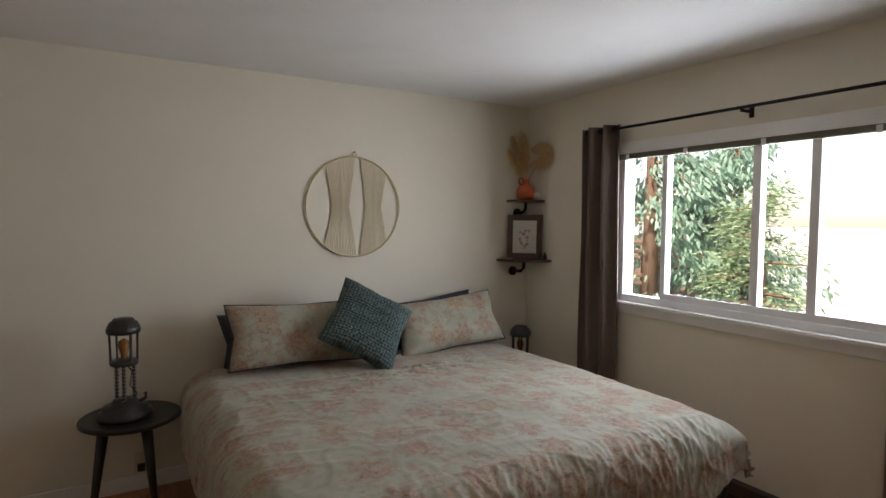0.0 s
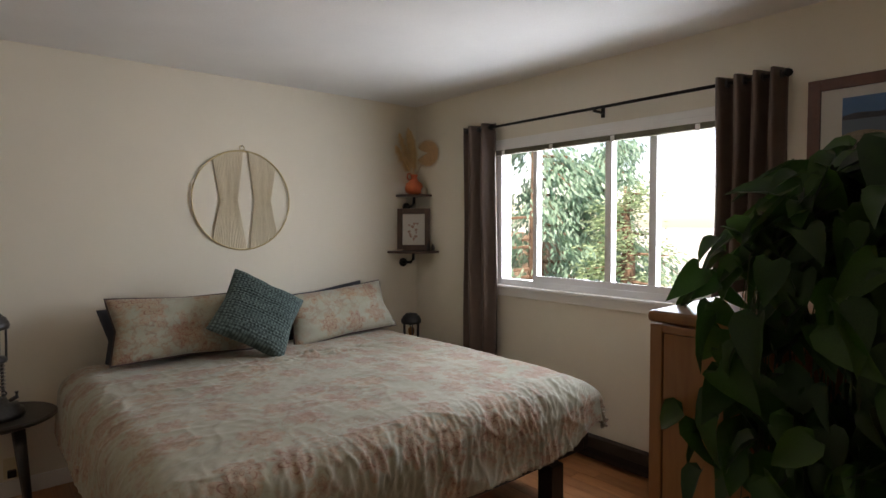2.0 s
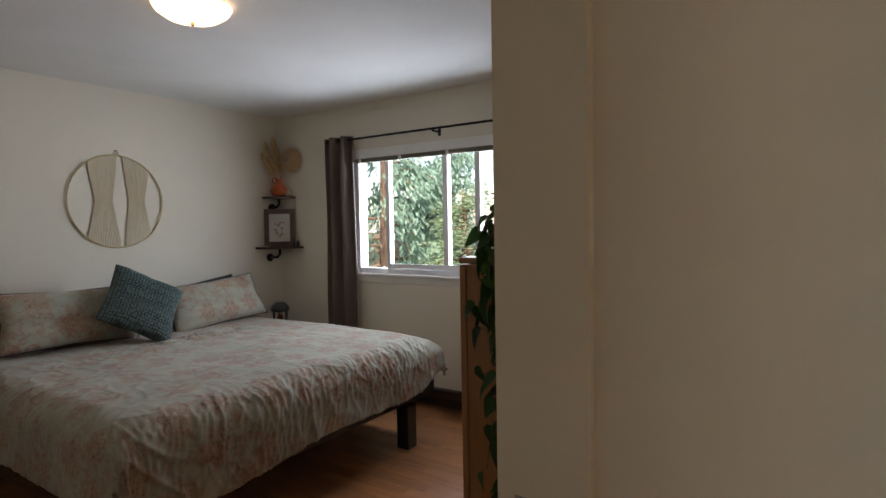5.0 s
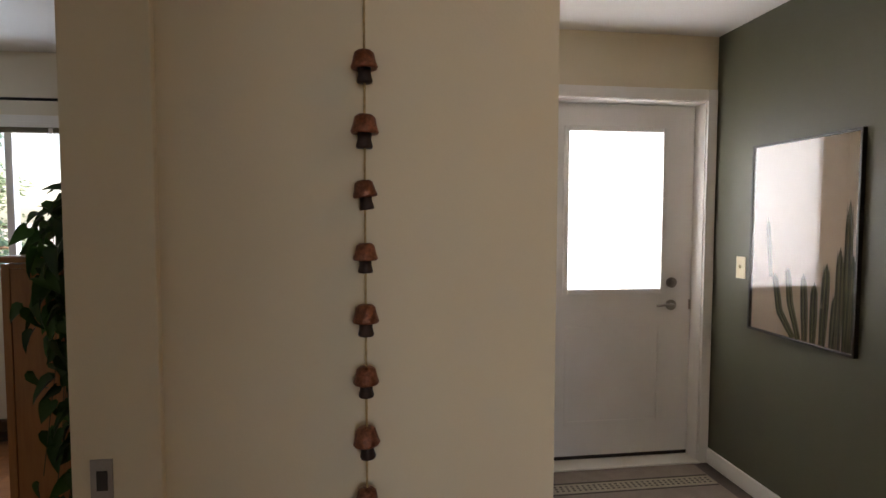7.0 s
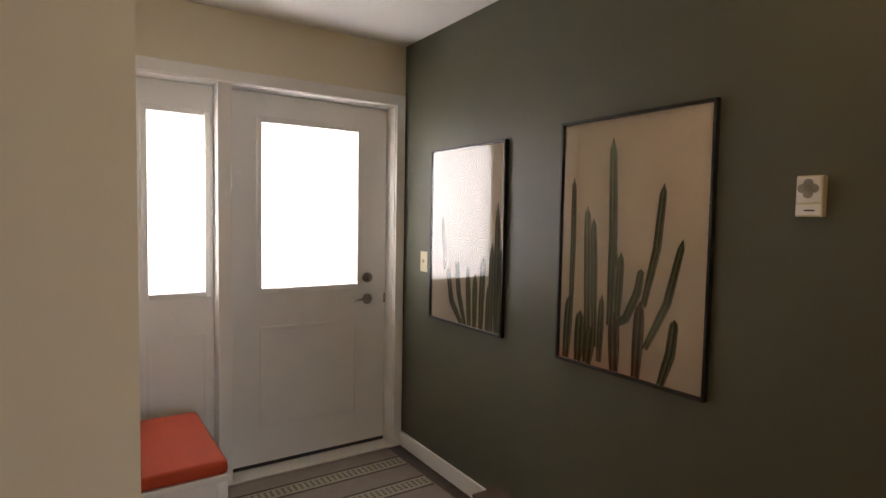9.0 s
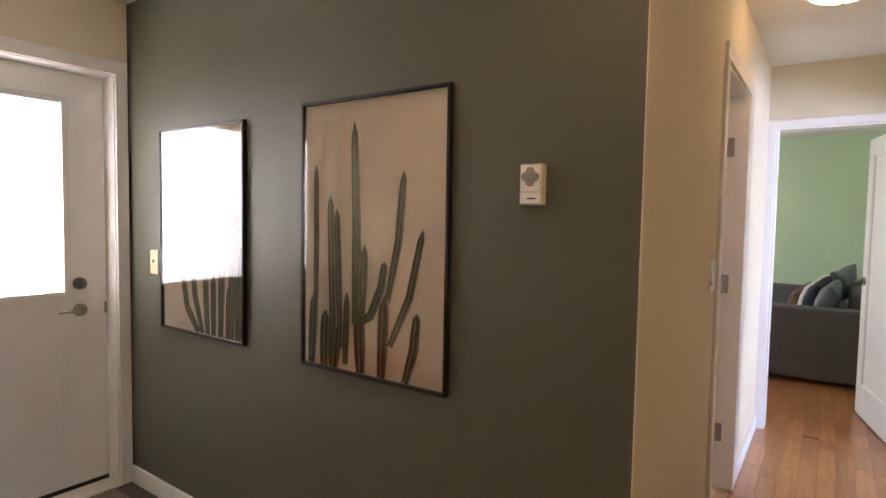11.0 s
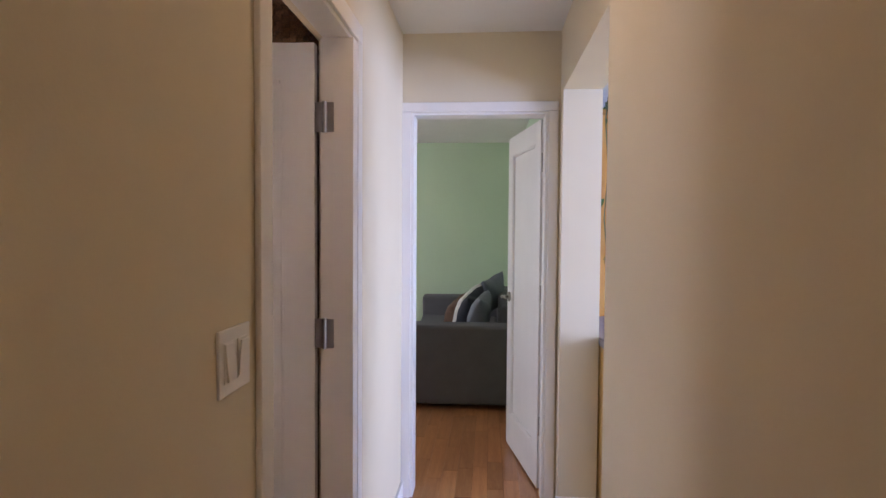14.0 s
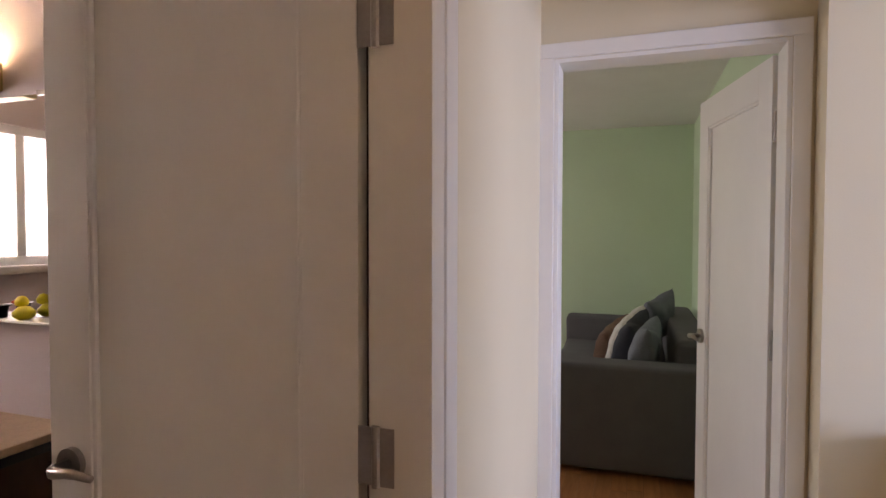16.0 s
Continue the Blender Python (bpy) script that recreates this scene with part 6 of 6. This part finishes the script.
cabinet("base_cabinet", "light maple base cabinet with drawer along the back wall", -4.6, -3.23, KB, -8.50, 0.08, 0.86,
        [(-3.68, -3.23, 0.70, 0.86), (-3.68, -3.23, 0.08, 0.70), (-4.14, -3.68, 0.70, 0.86), (-4.14, -3.68, 0.08, 0.70), (-4.6, -4.14, 0.08, 0.86)], M_MAPLE, "door")
kick = thing("toe_kick", "dark toe kick board under the cabinets", "toe kick", (-3.9, -8.8, 0))
part("board", boxes((-4.6, -3.25, KB, -8.56, 0, 0.08)), M_BLACK, kick)
ct2 = thing("counter", "grey violet laminate counter along the back wall", "counter", (-3.9, -8.83, 0.86))
part("top", box(-4.6, -3.21, KB + 0.012, -8.47, 0.86, 0.9, 0.006), M_COUNTER, ct2)
cabinet("wall_cabinet", "light maple wall cabinet above the backsplash", -4.6, -3.14, KB, -8.80, 1.36, 2.10, [(-3.62, -3.14, 1.36, 2.10), (-4.11, -3.62, 1.36, 2.10), (-4.6, -4.11, 1.36, 2.10)], M_MAPLE, "door")
bs = thing("backsplash", "blue and grey glass mosaic tile backsplash", "backsplash", (-3.9, KB, 0.9), "", "structure")
part("grout", boxes((-4.6, -3.12, KB, KB + 0.004, 0.9, 1.36)), M_GROUT, bs)
tile = bpy.data.meshes.new("tile")
tb = box(-0.0225, 0.0225, 0, 0.006, -0.0225, 0.0225, 0.002, seg=1)
tb.to_mesh(tile)
tb.free()
tile.materials.append(M_TILE)
for i in range(22):
    for j in range(9):
        o = new("tile", tile)
        o.parent = bs
        o.location = (-3.148 - i * 0.049 + 3.9, 0.004, 0.025 + j * 0.05)
ol = thing("wall_outlet", "white outlet plate on the mosaic backsplash", "outlet", (-3.40, KB + 0.01, 1.22))
part("plate", box(-3.47, -3.35, KB + 0.010, KB + 0.016, 1.165, 1.275, 0.002), M_WHITEPL, ol)
for dx in (-0.03, 0.03):
    part("socket", box(-3.41 + dx - 0.015, -3.41 + dx + 0.015, KB + 0.016, KB + 0.018, 1.19, 1.25, 0.002), M_IVORY, ol)
jar = thing("jug", "round brown clay jug on the wall cabinet", "jug", (-3.42, -8.95, 2.10))
part("body", lathe([(0.08, 0), (0.12, 0.06), (0.125, 0.14), (0.08, 0.22), (0.035, 0.26), (0.035, 0.30), (0.045, 0.31)], (-3.42, -8.95, 2.10), 26), M_CLAY, jar, smooth=True)
rng = random.Random(77)


def trailing(name, label, at, runs, n, smin, smax):
    e = thing(name, label, "plant", at)
    o = Vector(at)
    bm = bmesh.new()
    for pts in runs:
        pts = [Vector(p) for p in pts]
        tube(pts, 0.004, 5, bm)
        for s in range(n):
            q = (s + 0.5) / n * (len(pts) - 1)
            i = min(int(q), len(pts) - 2)
            p = pts[i].lerp(pts[i + 1], q - i) + Vector((rng.gauss(0, 0.015), rng.gauss(0, 0.015), 0))
            leaf_on(e, o, p, (rng.gauss(0, 0.6), rng.gauss(0.2, 0.4), -1), (rng.gauss(0, 0.5), 1, 0.4), rng.uniform(smin, smax), rng)
    part("stems", bm, M_STEM, e)
    return e


trailing("trailing_plant", "small green plant beside the clay jug", (-3.40, -8.9, 2.10), [[(-3.36, -8.86, 2.10), (-3.40, -8.83, 2.18), (-3.47, -8.82, 2.22)], [(-3.36, -8.86, 2.10), (-3.33, -8.84, 2.17), (-3.27, -8.83, 2.14)], [(-3.2, -8.86, 2.10), (-3.18, -8.82, 2.16)]], 6, 0.05, 0.09)
trailing("trailing_plant", "green pothos vine trailing down the pantry side", (-1.80, -5.86, 2.165), [
    [(-1.80, -5.90, 2.17), (-1.84, -5.84, 2.27), (-1.90, -5.80, 2.33), (-1.95, -5.79, 2.32)], [(-1.82, -5.90, 2.17), (-1.82, -5.84, 2.22), (-1.80, -5.815, 2.10), (-1.82, -5.81, 1.8), (-1.80, -5.81, 1.5), (-1.83, -5.81, 1.18)],
    [(-1.86, -5.90, 2.17), (-1.85, -5.82, 2.2), (-1.86, -5.81, 2.05), (-1.84, -5.81, 1.7), (-1.87, -5.81, 1.42), (-1.85, -5.81, 1.3)], [(-1.80, -5.81, 1.25), (-1.87, -5.80, 1.28), (-1.94, -5.80, 1.37), (-2.0, -5.80, 1.39)]], 9, 0.028, 0.05)
win4 = thing("window_4", "wide white kitchen window", "window", (-5.95, -3.1, 0.30), "", "structure")
ring_frame("x", -4.5, -1.7, 0.30, 2.25, -5.98, -5.93, 0.05, win4, M_VINYL, "window_frame")
gp = part("pane", pane_x(-5.957, -4.45, -1.75, 0.35, 2.2), M_GLASS, win4)
gp.visible_shadow = False

# ---- bathroom ----
bw = thing("window_5", "white two-pane sliding bathroom window", "window", (FX, -3.87, 1.28), "", "structure")
ring_frame("x", -4.30, -3.45, 1.28, 1.97, FX + 0.02, FX + 0.07, 0.045, bw, M_VINYL, "window_frame")
part("mullion", box(FX + 0.02, FX + 0.07, -3.89, -3.84, 1.325, 1.925, 0.003), M_VINYL, bw)
for y0, y1 in ((-4.255, -3.89), (-3.84, -3.495)):
    part("pane", boxes((FX + 0.043, FX + 0.047, y0, y1, 1.325, 1.925)), M_FROST, bw)
part("window_sill", box(FX - 0.03, FX + 0.02, -4.33, -3.42, 1.24, 1.28, 0.004), M_TRIM, bw)
mi = thing("mirror", "wide frameless bathroom mirror over the counter", "mirror", (1.2, VY + 0.005, 1.17))
part("glass", box(0.70, 1.85, VY, VY + 0.006, 1.175, 1.88, 0.001), M_MIRROR, mi)
part("ledge", box(0.68, 1.87, VY, VY + 0.075, 1.165, 1.173, 0.002), M_WHITEPL, mi, "thin white ledge under the mirror")
part("top_clip", box(0.78, 0.82, VY, VY + 0.012, 1.875, 1.89, 0.001), M_STEEL, mi)
sc = thing("wall_sconce", "lit bronze vanity light above the mirror", "wall light", (1.2, VY, 1.9))
part("back_plate", box(1.05, 1.35, VY, VY + 0.012, 1.92, 2.0, 0.004), M_BRASSY, sc)
part("shade", box(0.965, 1.45, VY + 0.012, VY + 0.11, 1.895, 1.99, 0.008), M_BRASSY, sc, "bronze box shade")
part("bulb", box(0.975, 1.44, VY + 0.02, VY + 0.10, 1.991, 1.996), M_SCONCE, sc, "glowing lamp top")
dk = thing("rubber_duck", "yellow rubber duck on the mirror ledge", "toy", (0.855, VY + 0.04, 1.173))
part("body", lathe([(0.016, 0), (0.03, 0.010), (0.032, 0.024), (0.016, 0.04), (0.0, 0.042)], (0.845, VY + 0.045, 1.173), 18), M_YELLOW, dk, smooth=True)
part("head", lathe([(0.0, 0.036), (0.018, 0.044), (0.02, 0.056), (0.012, 0.07), (0.0, 0.074)], (0.862, VY + 0.04, 1.173), 16), M_YELLOW, dk, smooth=True)
part("beak", tube([(0.876, VY + 0.045, 1.228), (0.892, VY + 0.05, 1.226)], [0.008, 0.003], 8), M_CUSHION, dk)
cu = thing("cup", "small black cup on the mirror ledge", "cup", (0.955, VY + 0.04, 1.173))
part("bowl", lathe([(0.015, 0), (0.02, 0.035), (0.03, 0.04), (0.018, 0.04), (0.013, 0.008)], (0.955, VY + 0.04, 1.173), 18), M_BLACK, cu, smooth=True)
va = thing("vanity", "dark wooden bathroom vanity cabinet", "cabinet", (1.3, -4.3, 0))
part("body", box(0.70, FX - 0.002, VY, -4.06, 0.0, 0.80, 0.003), M_ESPRESSO, va)
for k in range(2):
    dd = part("door", box(0.73 + k * 0.59, 1.30 + k * 0.59, -4.06, -4.04, 0.10, 0.78, 0.004), M_ESPRESSO, va)
    part("knob", tube([(1.25 + k * 0.12, -4.04, 0.62), (1.25 + k * 0.12, -4.02, 0.62)], 0.012, 10), M_STEEL, dd)
vt = thing("bathroom_counter", "tan stone bathroom counter with dark edge", "counter", (1.3, -4.3, 0.80))
part("slab", box(0.672, FX - 0.002, VY, -4.02, 0.826, 0.85, 0.004), M_TAN, vt)
part("edge", box(0.668, FX - 0.002, VY, -4.016, 0.80, 0.826, 0.003), M_BLACK, vt, "dark counter edge")
so = thing("soap_dish", "small brown soap dish on the counter", "soap dish", (1.02, -4.44, 0.85))
part("bowl", lathe([(0.04, 0), (0.06, 0.02), (0.05, 0.06), (0.03, 0.09), (0.0, 0.1)], (1.02, -4.46, 0.85), 18), M_TERRA, so, smooth=True)

# Cabinet added unseen behind the door: carries the basket, keeps the hinge gap dark.
lc = thing("linen_cabinet", "tall dark wooden linen cabinet added unseen behind the bathroom door", "cabinet", (-0.2, -4.4, 0))
part("body", box(-0.50, 0.14, VY + 0.002, -4.235, 0.0, 1.96, 0.004), M_ESPRESSO, lc)
part("top", box(-0.51, 0.15, VY + 0.002, -4.225, 1.96, 1.985, 0.004), M_ESPRESSO, lc)
for k in range(2):
    ld = part("door", box(-0.49 + 0.315 * k, -0.185 + 0.315 * k, -4.235, -4.219, 0.08, 1.94, 0.003), M_ESPRESSO, lc)
    part("knob", tube([(-0.21 + 0.06 * k, -4.219, 1.0), (-0.21 + 0.06 * k, -4.212, 1.0)], 0.012, 10), M_IRON, ld)
M_WICKER = plain("brown_wicker", (0.17, 0.075, 0.035), 0.75, spread=0.5, scale=30, grain=140, bump=0.3)
bk = thing("basket", "brown woven wicker basket on the linen cabinet", "basket", (-0.2, -4.38, 1.985))
part("lining", box(-0.445, 0.065, -4.515, -4.255, 1.987, 2.20, 0.02), M_SUB, bk)
weave = bmesh.new()
for row in range(11):
    z = 1.995 + row * 0.0195
    for n in range(21):
        x = -0.455 + n * 0.0255
        out = 0.006 if (n + row) % 2 else -0.002
        box(x, x + 0.0245, -4.262 + out, -4.250 + out, z, z + 0.0175, bm=weave)
    for n in range(11):
        y = -4.52 + n * 0.0255
        out = 0.006 if (n + row) % 2 else -0.002
        box(-0.458 - out, -0.446 - out, y, y + 0.0245, z, z + 0.0175, bm=weave)
tagged(part("wicker_weave", weave, M_WICKER, bk), kind="stuff")
part("rim", box(-0.468, 0.085, -4.53, -4.242, 2.203, 2.228, 0.01), M_WICKER, bk, "thick plaited rim")

# ---- laminate floors ----
plank_floor("floor_hall", RX, HX, SY, GY + 0.3, "red brown laminate strip floor in the hall", True)
plank_floor("floor_study", -1.46, -0.2, -6.9, SY, "red brown laminate strip floor in the study", True)
plank_floor("floor_study_rest", -0.2, 2.0, SB, SY, "red brown laminate strip floor in the study", False)
plank_floor("floor_study_back", -1.46, -0.2, SB, -6.9, "red brown laminate strip floor under the sofa", False)
plank_floor("floor_bedroom", BWX, WX, 0.0, HY, "red brown laminate strip floor in the bedroom", False)
plank_floor("floor_entry", RX, FX + 0.2, GY + 0.3, 0.0, "red brown laminate strip floor in the entry", False)
# Strips in a darker brown than the entry floor, along the green wall.
plank_floor("floor_entry_edge", HX, FX + 0.2, GY - 0.1, GY + 0.3, "laminate strip floor by the front door, darker brown along the green wall", False, 0.088, M_DARKFLOOR)
setting("floor_bathroom", boxes((HX, FX + 0.1, SY, GY - 0.1, -0.08, -0.001)), M_TAN, "tan bathroom floor", "floor")
setting("floor_kitchen", boxes((-6.0, RX, KB, 0.15, -0.08, -0.001)), M_MAPLE, "light wood kitchen floor", "floor")
